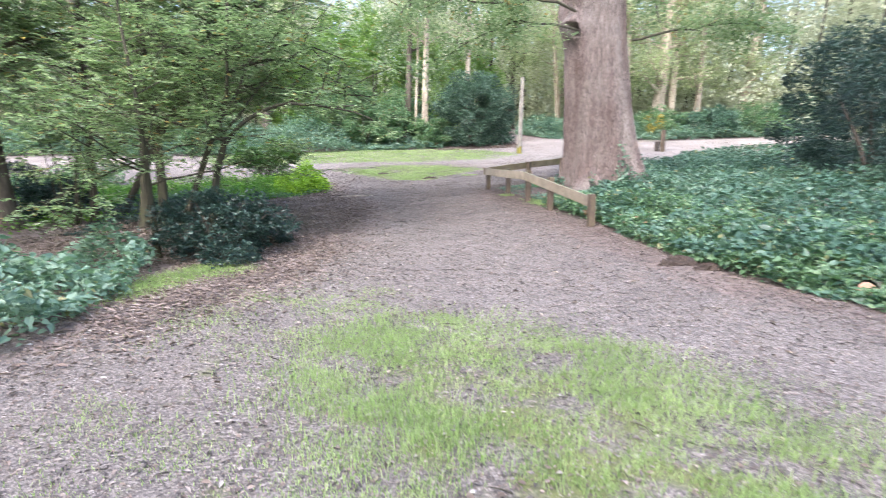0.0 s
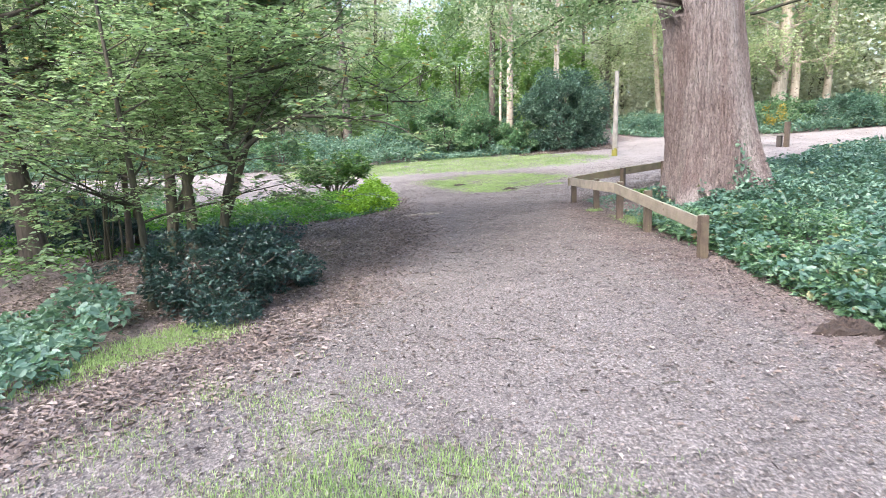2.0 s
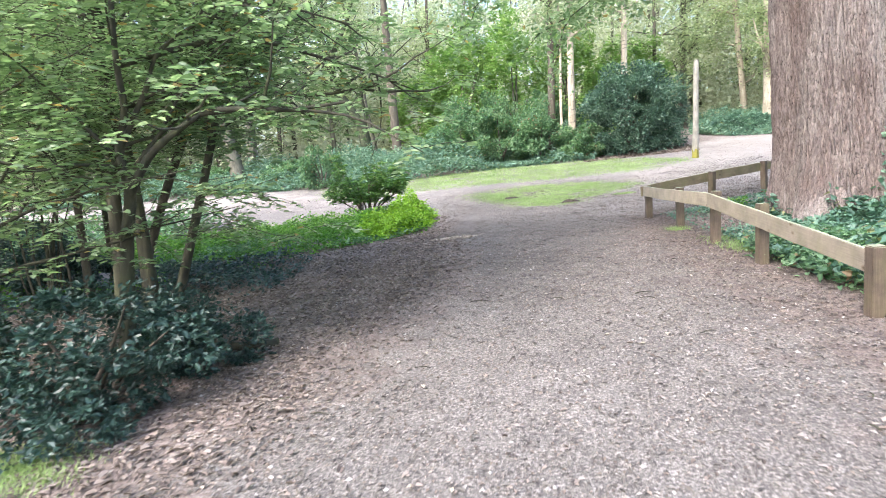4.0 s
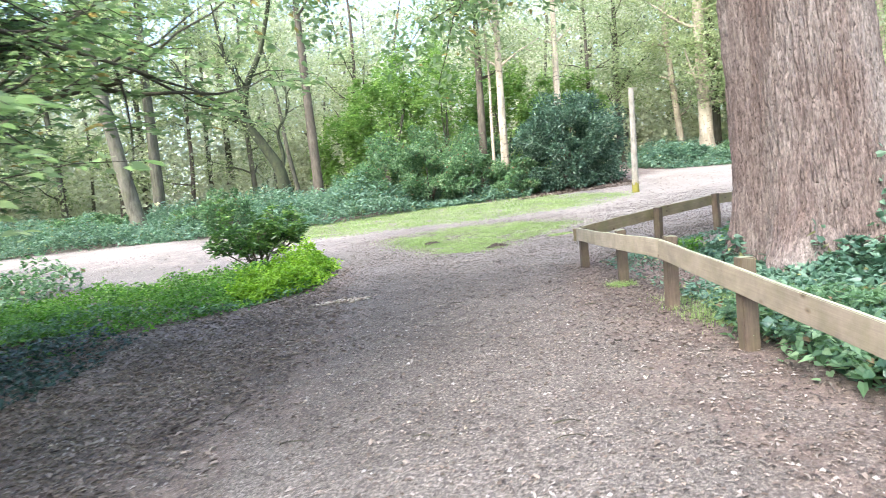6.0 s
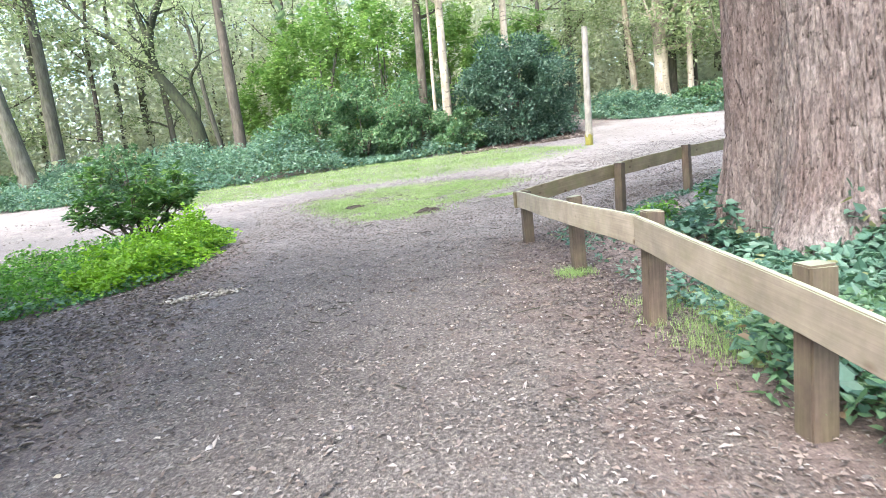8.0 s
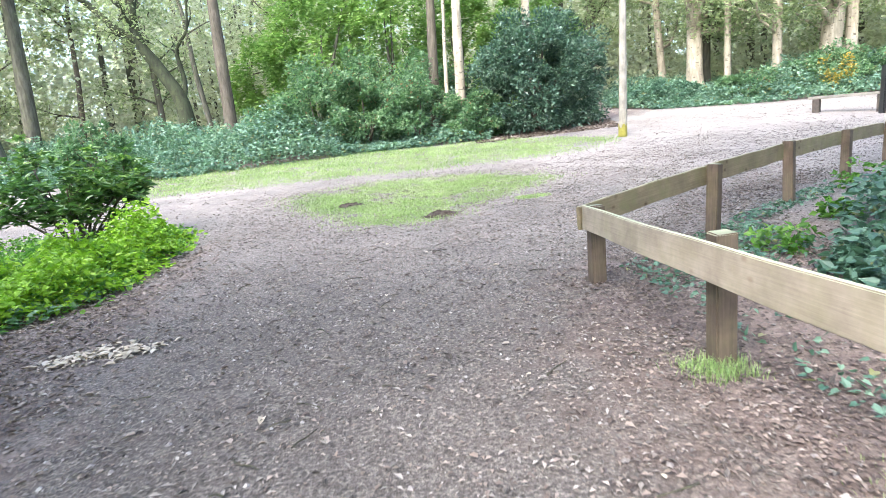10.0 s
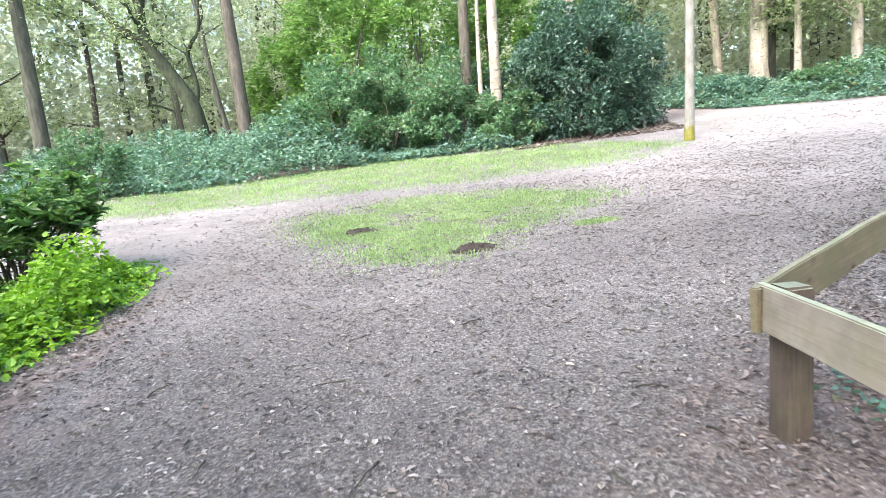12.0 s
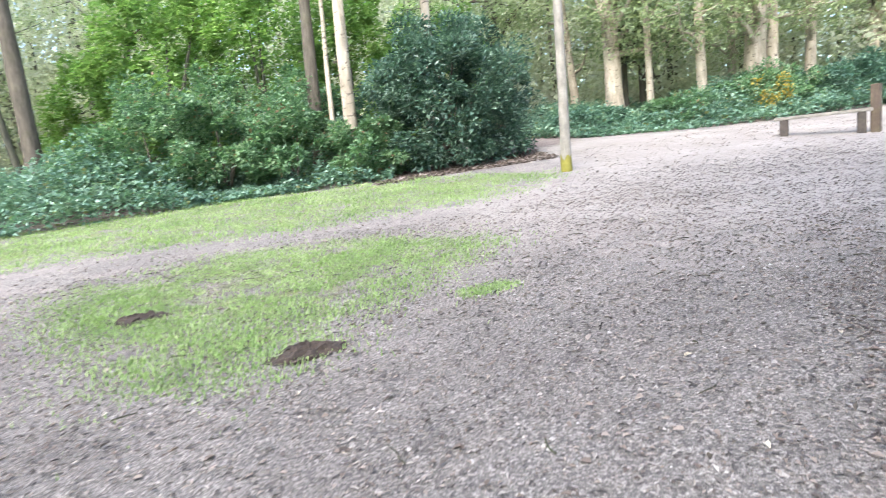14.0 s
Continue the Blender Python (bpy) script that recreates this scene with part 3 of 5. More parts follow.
def blades(name, polys, count, tall, label, seed, soft=0.3, patchy=0.0, wide=0.0022):
    """Grass: bent blades of three segments."""
    rng = np.random.default_rng(seed)
    area = [abs(sum(a[0] * b[1] - a[1] * b[0] for a, b in zip(p, p[1:] + p[:1]))) for p in polys]
    ps = np.concatenate([scatter(p, int(count * a / sum(area)), rng) for p, a in zip(polys, area)])
    ps = ps + rng.normal(size=ps.shape) * soft * 0.4
    keep = wave(ps[:, 0], ps[:, 1], 0.33, seed) * 0.7 + 0.5 * wave(ps[:, 0], ps[:, 1], 0.11, seed) + rng.normal(size=len(ps)) * 0.3 > -1 + 2 * patchy
    ps = ps[keep]
    c = len(ps)
    z = high(ps[:, 0], ps[:, 1])
    base = np.column_stack([ps, z])
    hgt = tall * rng.uniform(0.4, 1.25, (c, 1)) * (0.75 + 0.35 * wave(ps[:, 0], ps[:, 1], 0.4, 3))[:, None]
    a = rng.uniform(0, 2 * np.pi, c)
    d = np.column_stack([np.cos(a), np.sin(a), 0 * a])
    s = np.column_stack([-np.sin(a), np.cos(a), 0 * a]) * wide
    bend = rng.uniform(0.2, 1.1, (c, 1)) * hgt
    up = np.array([0, 0, 1.0])
    m = base + up * hgt * 0.6 + d * bend * 0.3
    t = base + up * hgt * rng.uniform(0.75, 1, (c, 1)) + d * bend
    v = np.stack([base - s, base + s, m + s * 0.7, m - s * 0.7, t], 1).reshape(-1, 3)
    i = np.arange(c)[:, None] * 5
    f = np.concatenate([i + [0, 1, 2], i + [0, 2, 3], i + [3, 2, 4]], 1).reshape(-1, 3)
    return tagged(put(name, mesh(name, v, f, GRASS)), label, "grass", "", "stuff")


# ---------------------------------------------------------------- ground: one sheet to the horizon
def build_ground():
    def axis(lo, hi, step, far):
        mid = np.arange(lo, hi + step, step)
        g = step * np.cumsum(1.22 ** np.arange(1, 60))
        g = g[g < far]
        return np.concatenate([lo - g[::-1], mid, hi + step + g])
    xs, ys = axis(-9, 24, 0.2, 600), axis(-5, 42, 0.2, 600)
    X, Y = np.meshgrid(xs, ys)
    x, y = X.ravel(), Y.ravel()
    fine = np.exp(-((x - 5) / 25) ** 2 - ((y - 15) / 30) ** 2)
    z = high(x, y) + 0.008 * fine * (wave(x, y, 0.21) + wave(x, y, 0.09, 2))
    nx, ny = len(xs), len(ys)
    i, j = np.meshgrid(np.arange(ny - 1), np.arange(nx - 1), indexing="ij")
    f = np.stack([i * nx + j, i * nx + j + 1, (i + 1) * nx + j + 1, (i + 1) * nx + j], -1).reshape(-1, 4)
    me = mesh("ground", np.column_stack([x, y, z]), f, GROUND, True)
    far = ((np.abs(x - 5) > 40) | (y > 50) | (y < -20)) * 1.0
    for key, val in (("turf", np.maximum(soft_mask([TURF_START, TURF_ISLAND, TURF_STRIP], x, y, 0.7) * 0.5, 0.34 * soft_mask([TURF_THIN], x, y, 0.4))),
                     ("darkened", soft_mask([DARKENED], x, y, 1.6)),
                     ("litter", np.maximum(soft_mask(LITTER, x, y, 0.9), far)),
                     ("sand", soft_mask(SAND, x, y, 2.2))):
        me.attributes.new(key, 'FLOAT', 'POINT').data.foreach_set("value", val.astype(np.float32))
    tagged(put("ground", me), "trodden gravel and bare earth woodland floor", "ground", "", "structure")


build_ground()


# ---------------------------------------------------------------- the great tree
OAK = (8.66, 14.86)


def great_tree():
    rng = np.random.default_rng(3)
    z0 = float(high(*OAK)) - 0.12
    top = thing("tree", OAK[0], OAK[1], z0, "massive old tree with thick deeply furrowed pinkish-grey bark", "tree")
    H, na, nh = 9.0, 640, 250
    a = np.linspace(0, 2 * np.pi, na, endpoint=False)
    hs = H * np.linspace(0, 1, nh) ** 1.25
    A, Hh = np.meshgrid(a, hs)
    R = 0.87 + 0.08 * np.exp(-Hh / 3.0) - 0.012 * Hh + 0.16 * np.clip((Hh - 4.6) / 2.2, 0, 1) ** 2
    root = 0.5 + 0.5 * np.cos(5 * A + 0.8) * (0.7 + 0.3 * np.cos(2 * A + 1))
    R += (0.12 + 0.34 * root) * np.exp(-Hh / 0.62) + 0.09 * np.exp(-Hh / 1.7) * (0.6 + np.cos(5 * A + 0.8))
    R += 0.035 * np.cos(3 * A + 0.25 * Hh) + 0.02 * np.cos(7 * A - 0.3 * Hh)
    # broad buttress roots on the side away from the path, with a dark cleft between
    R += 0.5 * np.exp(-((A - 5.5) / 0.5) ** 2) * np.exp(-Hh / 0.85) + 0.3 * np.exp(-((A - 4.0) / 0.3) ** 2) * np.exp(-Hh / 0.5)
    R -= 0.12 * np.exp(-((A - 4.95 + 0.05 * Hh) / 0.1) ** 2) * np.exp(-Hh / 1.6)
    # trimmed higher up so the right outline fits the camera's view
    R -= 0.16 * np.exp(-((A - 5.6) / 0.5) ** 2) * np.clip((Hh - 1.0) / 1.5, 0, 1)
    # a thick flank from a root, shaped so the outline fits the camera's view
    R += 0.28 * np.exp(-((A - 2.75) / 0.32) ** 2) * (1 - 0.5 * np.clip(Hh / 7, 0, 1))
    # burls below the fork, on the flank that faces the path
    for ba, bh, amp, wa, wh in ((3.4, 4.7, 0.4, 0.3, 0.3), (3.55, 5.7, 0.3, 0.3, 0.32), (2.95, 5.1, 0.2, 0.5, 0.6)):
        R += amp * np.exp(-((A - ba) / wa) ** 2 - ((Hh - bh) / wh) ** 2)
    R -= 0.5 * np.exp(-((A - 3.5) / 0.14) ** 4 - ((Hh - 4.6) / 0.15) ** 4)
    # furrows: broken upright plates at three sizes
    def field(cols, rows, seed):
        g = np.random.default_rng(seed).random((rows + 1, cols))
        fx, fy = A / (2 * np.pi) * cols, Hh / H * rows * 0.999
        ix, iy = fx.astype(int), fy.astype(int)
        tx, ty = fx - ix, fy - iy
        tx, ty = tx * tx * (3 - 2 * tx), ty * ty * (3 - 2 * ty)
        a, b = g[iy, ix % cols], g[iy, (ix + 1) % cols]
        c, d = g[np.minimum(iy + 1, rows), ix % cols], g[np.minimum(iy + 1, rows), (ix + 1) % cols]
        return (a * (1 - tx) + b * tx) * (1 - ty) + (c * (1 - tx) + d * tx) * ty
    for cols, rows, amp in ((60, 8, 0.022), (140, 26, 0.028), (230, 70, 0.016)):
        R -= amp * np.clip(1 - np.abs(2 * field(cols, rows, cols) - 1) * 3.2, 0, 1) ** 1.3
    R += 0.04 * (field(16, 8, 5) - 0.5) + 0.012 * (field(110, 110, 6) - 0.5) + rng.normal(size=R.shape) * 0.002
    lean = 0.085 * (Hh - 1.5)
    v = np.stack([R * np.cos(A) - lean, R * np.sin(A) + 0.3 * lean, Hh], -1).reshape(-1, 3)
    i, j = np.meshgrid(np.arange(nh - 1), np.arange(na), indexing="ij")
    jj = (j + 1) % na
    f = np.stack([i * na + j, i * na + jj, (i + 1) * na + jj, (i + 1) * na + j], -1).reshape(-1, 4)
    put("trunk", mesh("trunk", v, f, BARK_OAK, False), top)
    # ivy that climbs the roots, thinning upwards
    reach = 0.55 + 0.35 * np.sin(A * 7) + 0.75 * np.exp(-((A - 4.75) / 0.28) ** 2) + 0.3 * np.exp(-((A - 5.4) / 0.3) ** 2)
    seat = np.flatnonzero((rng.random(A.shape) < 0.12 * np.clip(1.15 - Hh / np.maximum(reach, 0.08), 0, 1)).ravel() & (A.ravel() > 3.9) & (A.ravel() < 6.1))
    seat = rng.permutation(seat)[:1500]
    away = np.column_stack([np.cos(A.ravel()[seat]), np.sin(A.ravel()[seat]), np.zeros(len(seat))])
    put("climbing_ivy", leaf_mesh("climbing_ivy", v[seat] + away * rng.uniform(0.02, 0.12, (len(seat), 1)), 0.1, IVY, rng, out=away * 0.6, flat=0.3, slim=0.9, droop=0.5, round_blade="lobed"), top, "dark glossy climbing ivy")
    hang = []
    for s, d, ln, r in (((-1.0, 0.15, 8.5), (-0.5, 0.1, 1), 9, 0.5), ((0.0, 0.15, 8.5), (0.6, 0.2, 1), 9, 0.5), ((-0.5, 0.35, 8.5), (0.1, 0.3, 1), 9, 0.5), ((-0.5, -0.15, 8.7), (0, -0.5, 1), 8, 0.35), ((0.3, 0.1, 6.0), (1, -0.1, 0.9), 6, 0.3)):
        arr, tips = limb(s, d, ln, r, rng, 7, 10, 0.2)
        put("branch", mesh("branch", *arr, BARK_OAK, True), top)
        hang.append(tips)
    # low boughs that reach out over the path
    for ctrl, r in ([(-0.8, -0.2, 4.95), (-2.3, -0.6, 5.05), (-3.3, -0.65, 4.97), (-4.7, -0.65, 4.9), (-5.6, -0.6, 4.8), (-6.2, -0.6, 4.2)], 0.045), ([(-0.8, -0.2, 4.5), (-2.6, -0.6, 4.6), (-3.4, -0.6, 4.5), (-4.2, -0.6, 4.3), (-5.0, -0.3, 3.8)], 0.035), ([(-0.8, 0.4, 5.6), (-2.2, 1.2, 6.3), (-4.2, 1.8, 6.5), (-6, 2.4, 6.0)], 0.07), ([(0.5, -0.3, 4.4), (2.2, -0.6, 4.7), (4, -0.6, 5.0), (6, 0, 4.9)], 0.04):
        line = curve_pts(ctrl, 14)
        line[1:] += np.cumsum(rng.normal(size=(13, 3)) * 0.055, axis=0)
        pieces, tips = [tube(line, np.linspace(r, 0.008, 14), 7)], [line[6:]]
        for _ in range(12):
            k = rng.integers(3, 13)
            tw = branch_line(line[k], line[k] - line[k - 1] + rng.normal(size=3) * 0.14 + [0, 0, -0.06], rng.uniform(0.5, 1.5), rng, 6, 0.25, -0.2)
            pieces.append(tube(tw, np.linspace(r * 0.3, 0.003, 6), 4))
            tips.append(tw[2:])
        put("branch", mesh("branch", *join(pieces), BARK_STEM, True), top)
        tips = np.concatenate(tips)
        c = tips[rng.integers(0, len(tips), 2600)] + rng.normal(size=(2600, 3)) * [0.22, 0.22, 0.14]
        put("leaf_spray", leaf_mesh("leaf_spray", c, 0.1, NEAR_LEAF, rng, flat=0.5, droop=0.3, round_blade=True), top)
    hang = np.concatenate(hang)
    c = hang[rng.integers(0, len(hang), 26000)] + rng.normal(size=(26000, 3)) * [0.8, 0.8, 0.5]
    put("crown", leaf_mesh("crown", c, 0.15, NEAR_LEAF, rng, flat=0.5, droop=0.2), top)


great_tree()


# ---------------------------------------------------------------- knee-rail fence
def box(sx, sy, sz, bevel=0.006, jag=0.0, seed=0):
    """A sawn timber, its base at z = 0 and worn edges."""
    bm = bmesh.new()
    bmesh.ops.create_cube(bm, size=1)
    bmesh.ops.scale(bm, vec=(sx, sy, sz), verts=bm.verts)
    bmesh.ops.translate(bm, vec=(0, 0, sz / 2), verts=bm.verts)
    bmesh.ops.bevel(bm, geom=bm.edges[:], offset=bevel, segments=2, affect='EDGES')
    if jag:
        r = random.Random(seed)
        for v in bm.verts:
            v.co += Vector((r.uniform(-jag, jag), r.uniform(-jag, jag), r.uniform(-jag, jag)))
    return bm


def fence():
    front = [(5.55, 9.25), (5.68, 11.6), (5.74, 13.25), (5.84, 15.08), (5.83, 17.03)]
    crest = [v + 0.0349 * p[0] for v, p in zip((0.45, 0.62, 0.72, 0.69, 0.665), front)]
    back = [(7.66, 18.32), (9.45, 19.52), (11.35, 20.85), (13.2, 22.1)]
    top = thing("fence", 5.7, 13.2, float(high(5.7, 13.2)), "low weathered timber knee-rail fence beside the path", "fence")
    inv = top.matrix_world.inverted()
    for k, (x, y) in enumerate(front + back):
        run = 90 if k < 5 else 33
        z = float(high(x, y))
        tall = crest[k] + (0.04, 0.06, 0.03, 0.03, -0.002)[k] - z if k < 5 else (0.77, 0.83, 0.80, 0.78)[k - 5] + 0.0349 * x - z
        p = part("post", box(0.125, 0.125, tall + 0.25, 0.008, 0.003, k), WOOD_POST, top)
        p.matrix_local = inv @ pose(x, y, z - 0.25, (k * 37) % 3 - 1, (k * 53) % 3 - 1, run + (k * 29) % 7 - 3)
    def board(a, b, za, zb, deep, shift, k, timber):
        (ax, ay), (bx, by) = a, b
        run = math.atan2(by - ay, bx - ax)
        off = Vector((-math.sin(run), math.cos(run))) * shift
        ln = math.hypot(bx - ax, by - ay)
        bm = bmesh.new()
        bmesh.ops.create_grid(bm, x_segments=16, y_segments=1, size=0.5)
        bmesh.ops.scale(bm, vec=(ln - 0.006, deep, 1), verts=bm.verts)
        bmesh.ops.rotate(bm, matrix=Matrix.Rotation(radians(90), 3, 'X'), verts=bm.verts)
        ext = bmesh.ops.extrude_face_region(bm, geom=bm.faces[:])
        bmesh.ops.translate(bm, vec=(0, 0.042, 0), verts=[g for g in ext["geom"] if isinstance(g, bmesh.types.BMVert)])
        bmesh.ops.recalc_face_normals(bm, faces=bm.faces[:])
        bmesh.ops.bevel(bm, geom=[e for e in bm.edges if e.calc_face_angle(0) > 1], offset=0.006, segments=2, affect='EDGES')
        for v in bm.verts:
            u = v.co.x / ln
            v.co.z += 0.005 * math.sin(u * 5 + k * 2) + 0.003 * math.sin(u * 17 + k)
            v.co.y += 0.006 * math.sin(u * 4 + k)
        rise = math.degrees(math.atan2(zb - za, ln))
        p = part("rail", bm, timber, top)
        p.matrix_local = inv @ Matrix.Translation(((ax + bx) / 2 + off.x, (ay + by) / 2 + off.y, (za + zb) / 2)) @ pose(0, 0, 0, 0, 0, math.degrees(run)) @ pose(0, 0, 0, 0, -rise, 0)
    ends = [(5.62, 9.33)] + front[1:4] + [(5.83, 17.14)]
    for a, b in ((0, 2), (2, 4)):
        board(ends[a], ends[b], crest[a] - 0.105, crest[b] - 0.105, 0.21, 0.07, a, WOOD)
    chain = [(5.73, 17.01)] + back
    ridge = [v + 0.0349 * p[0] for v, p in zip((0.665, 0.75, 0.805, 0.78, 0.76), chain)]
    for k in range(4):
        board(chain[k], chain[k + 1], ridge[k] - 0.105, ridge[k + 1] - 0.105, 0.21, 0.066, k + 7, WOOD_GREEN)
    return top


fence()


# ---------------------------------------------------------------- post, stake, bench, logs
def round_log(name, length, r, bark, cut, top, m, label=""):
    rng = np.random.default_rng(int(length * 100))
    line = np.column_stack([np.linspace(0, length, 9), 0.02 * np.sin(np.arange(9)), 0.015 * np.cos(np.arange(9) * 1.4)])
    v, f = tube(line, r * (1 + 0.08 * rng.normal(size=9)), 14)
    body = put(name, mesh(name, v, f, bark, True), top, label)
    body.matrix_local = m
    for x in (0, length):
        bm = bmesh.new()
        bmesh.ops.create_circle(bm, cap_ends=True, cap_tris=True, segments=14, radius=r * 0.98)
        bmesh.ops.rotate(bm, matrix=Matrix.Rotation(radians(90), 3, 'Y'), verts=bm.verts)
        for q in bm.verts:
            q.co.x += 0.004 if x else -0.004
        c = part("cut_end", bm, cut, body, "pale sawn end")
        c.location = (x, 0, 0)
    return body


def pale_post():
    x, y = 11.75, 30.6
    top = thing("wooden_post", x, y, float(high(x, y)), "tall bleached timber post with a yellow lichened foot", "post")
    line = np.column_stack([np.linspace(0, 0.07, 14), np.zeros(14), np.linspace(-0.2, 4.12, 14)])
    v, f = tube(line, np.linspace(0.13, 0.105, 14), 12)
    put("pole", mesh("pole", v, f, WOOD_PALE, True), top)
    bm = bmesh.new()
    bmesh.ops.create_circle(bm, cap_ends=True, cap_tris=True, segments=12, radius=0.104)
    part("top_face", bm, WOOD_PALE, top).location = (0.07, 0, 4.122)
    v, f = tube(np.column_stack([np.zeros(5), np.zeros(5), np.linspace(-0.02, 0.36, 5)]), np.array([0.142, 0.14, 0.138, 0.137, 0.134]), 16)
    v[-16:, 2] += 0.07 * np.sin(np.arange(16) * 1.9) + 0.05 * np.sin(np.arange(16) * 0.8)
    put("lichen_band", mesh("lichen_band", v, f, LICHEN, True), top, "yellow lichen at the foot")


pale_post()


def notice_stake():
    x, y = 11.1, 19.75
    z = float(high(x, y))
    top = thing("notice_stake", x, y, z, "slim wooden stake carrying a narrow black panel", "sign")
    p = part("stake", box(0.065, 0.05, 1.85, 0.005, 0.002, 4), WOOD, top)
    p.matrix_local = pose(0, 0, -0.15, 0, 2, 35)
    q = part("panel", box(0.035, 0.26, 0.66, 0.006), PLASTIC, top, "matt black panel")
    q.matrix_local = pose(-0.04, 0.13, 1.03, 0, 1, -30)


notice_stake()


def bench():
    a, b = Vector((18.35, 30.7)), Vector((19.55, 29.3))
    mid = (a + b) / 2
    run = math.degrees(math.atan2(b.y - a.y, b.x - a.x))
    z = float(high(*mid))
    ln = (b - a).length
    top = thing("bench", mid.x, mid.y, z, "rustic plank bench on dark timber blocks beside the path", "bench", "", run)
    part("seat", box(ln + 0.35, 0.36, 0.085, 0.012, 0.004, 2), WOOD_PALE, top, "pale weathered plank").location = (0, 0, 0.47)
    for s in (-1, 1):
        part("leg", box(0.2, 0.3, 0.62, 0.012, 0.004, s), WOOD_DARK, top, "dark timber block").location = (s * ln * 0.47, 0, -0.15)


bench()


def bench_post():
    x, y = 19.75, 29.15
    top = thing("post", x, y, float(high(x, y)), "stout square timber post beside the bench", "post")
    part("shaft", box(0.2, 0.2, 1.4, 0.012, 0.004, 9), WOOD_POST, top).matrix_local = pose(0, 0, -0.2, 0, 0, 20)


bench_post()


def log(x, y, length, r, turn, bark, label):
    top = thing("log", x, y, float(high(x, y)), label, "log", "", turn)
    round_log("stem", length, r, bark, CUT, top, Matrix.Translation((-length / 2, 0, r * 0.85)))


log(-0.35, 9.95, 0.5, 0.045, 15, BARK_STEM, "mossy broken branch on the leaf litter")
log(6.36, 3.76, 0.8, 0.1, 12, BARK_BROWN, "short sawn log lying in the ivy edge")


def mole_hill(x, y, r, h, seed):
    rng = np.random.default_rng(seed)
    n, m = 22, 9
    a = np.linspace(0, 2 * np.pi, n, endpoint=False)
    vs = []
    for i in range(m):
        u = 1 - i / (m - 1)
        rr = r * u * (1 + 0.16 * np.sin(3 * a + seed) + 0.1 * rng.normal(size=n))
        px, py = x + rr * np.cos(a) * 1.35, y + rr * np.sin(a) * 0.8
        vs.append(np.column_stack([px, py, high(px, py) - 0.02 + h * (1 - u * u) + 0.014 * rng.normal(size=n)]))
    i, j = np.meshgrid(np.arange(m - 1), np.arange(n), indexing="ij")
    jj = (j + 1) % n
    f = np.stack([i * n + j, i * n + jj, (i + 1) * n + jj, (i + 1) * n + j], -1).reshape(-1, 4)
    tagged(put("molehill", mesh("molehill", np.concatenate(vs), f, SOIL)), "small mound of fresh dark crumbly soil", "molehill", "molehills")


mole_hill(5.22, 5.9, 0.24, 0.13, 4)
mole_hill(5.42, 5.5, 0.2, 0.1, 5)
mole_hill(3.3, 24.15, 0.24, 0.09, 1)
mole_hill(4.92, 22.1, 0.25, 0.1, 2)


# ---------------------------------------------------------------- bushes
shrub("laurel_bush", 10.2, 35.2, 2.7, 2.1, 4.6, "large rounded dark evergreen bush with bare red-brown stems inside", EVERGREEN, BARK_BROWN, 44000, 0.15, 11, 190, 0.3, 0.46, 0.06, 14, 0.13, gap=(0.25, 2.5, 0.42))
def rhododendron(x, y):
    """Crooked bare stems that carry whorls of broad leaves, with daylight between them."""
    rng = np.random.default_rng(12)
    top = thing("rhododendron", x, y, float(high(x, y)) - 0.03, "broad-leaved glossy green rhododendron with open leggy base", "bush")
    whorls, pieces = [], []
    for k in range(15):
        a = k * 2.4 + rng.normal() * 0.3
        r, h = rng.uniform(0.35, 1.15), rng.uniform(0.85, 1.8)
        line = curve_pts([(0.12 * math.cos(a), 0.12 * math.sin(a), 0), (0.35 * r * math.cos(a + 0.4), 0.35 * r * math.sin(a + 0.4), h * 0.35), (0.75 * r * math.cos(a), 0.75 * r * math.sin(a), h * 0.7), (r * math.cos(a), r * math.sin(a), h)], 14)
        put("stem", mesh("stem", *tube(line, np.linspace(0.03, 0.009, 14), 6), BARK_DARK, True), top)
        for q in range(9):
            i = rng.integers(5, 14)
            tw = branch_line(line[i], np.array([math.cos(a), math.sin(a), 0.5]) + rng.normal(size=3) * 0.7, rng.uniform(0.2, 0.5), rng, 5, 0.2, 0.3)
            pieces.append(tube(tw, np.linspace(0.009, 0.004, 5), 4))
            whorls += [tw[-1], tw[-2] + rng.normal(size=3) * 0.06, tw[-1] + rng.normal(size=3) * 0.14]
        whorls.append(line[-1])
    tagged(put("twig_spray", mesh("twig_spray", *join(pieces), BARK_DARK, True), top), kind="stuff")
    w = np.array(whorls)
    w = w[w[:, 2] > 0.55]
    k = 11
    a = (np.tile(np.arange(k) * 2 * np.pi / k, len(w)) + np.repeat(rng.uniform(0, 6, len(w)), k)) + rng.normal(size=len(w) * k) * 0.2
    out = 4.0 * np.column_stack([np.cos(a), np.sin(a), rng.uniform(-0.5, 0.9, len(a))])
    p = np.repeat(w, k, 0) + rng.normal(size=(len(a), 3)) * 0.03
    put("foliage", leaf_mesh("foliage", p, 0.15, RHODO, rng, out=out, flat=0.25, slim=0.4, droop=0.2, round_blade=True), top)


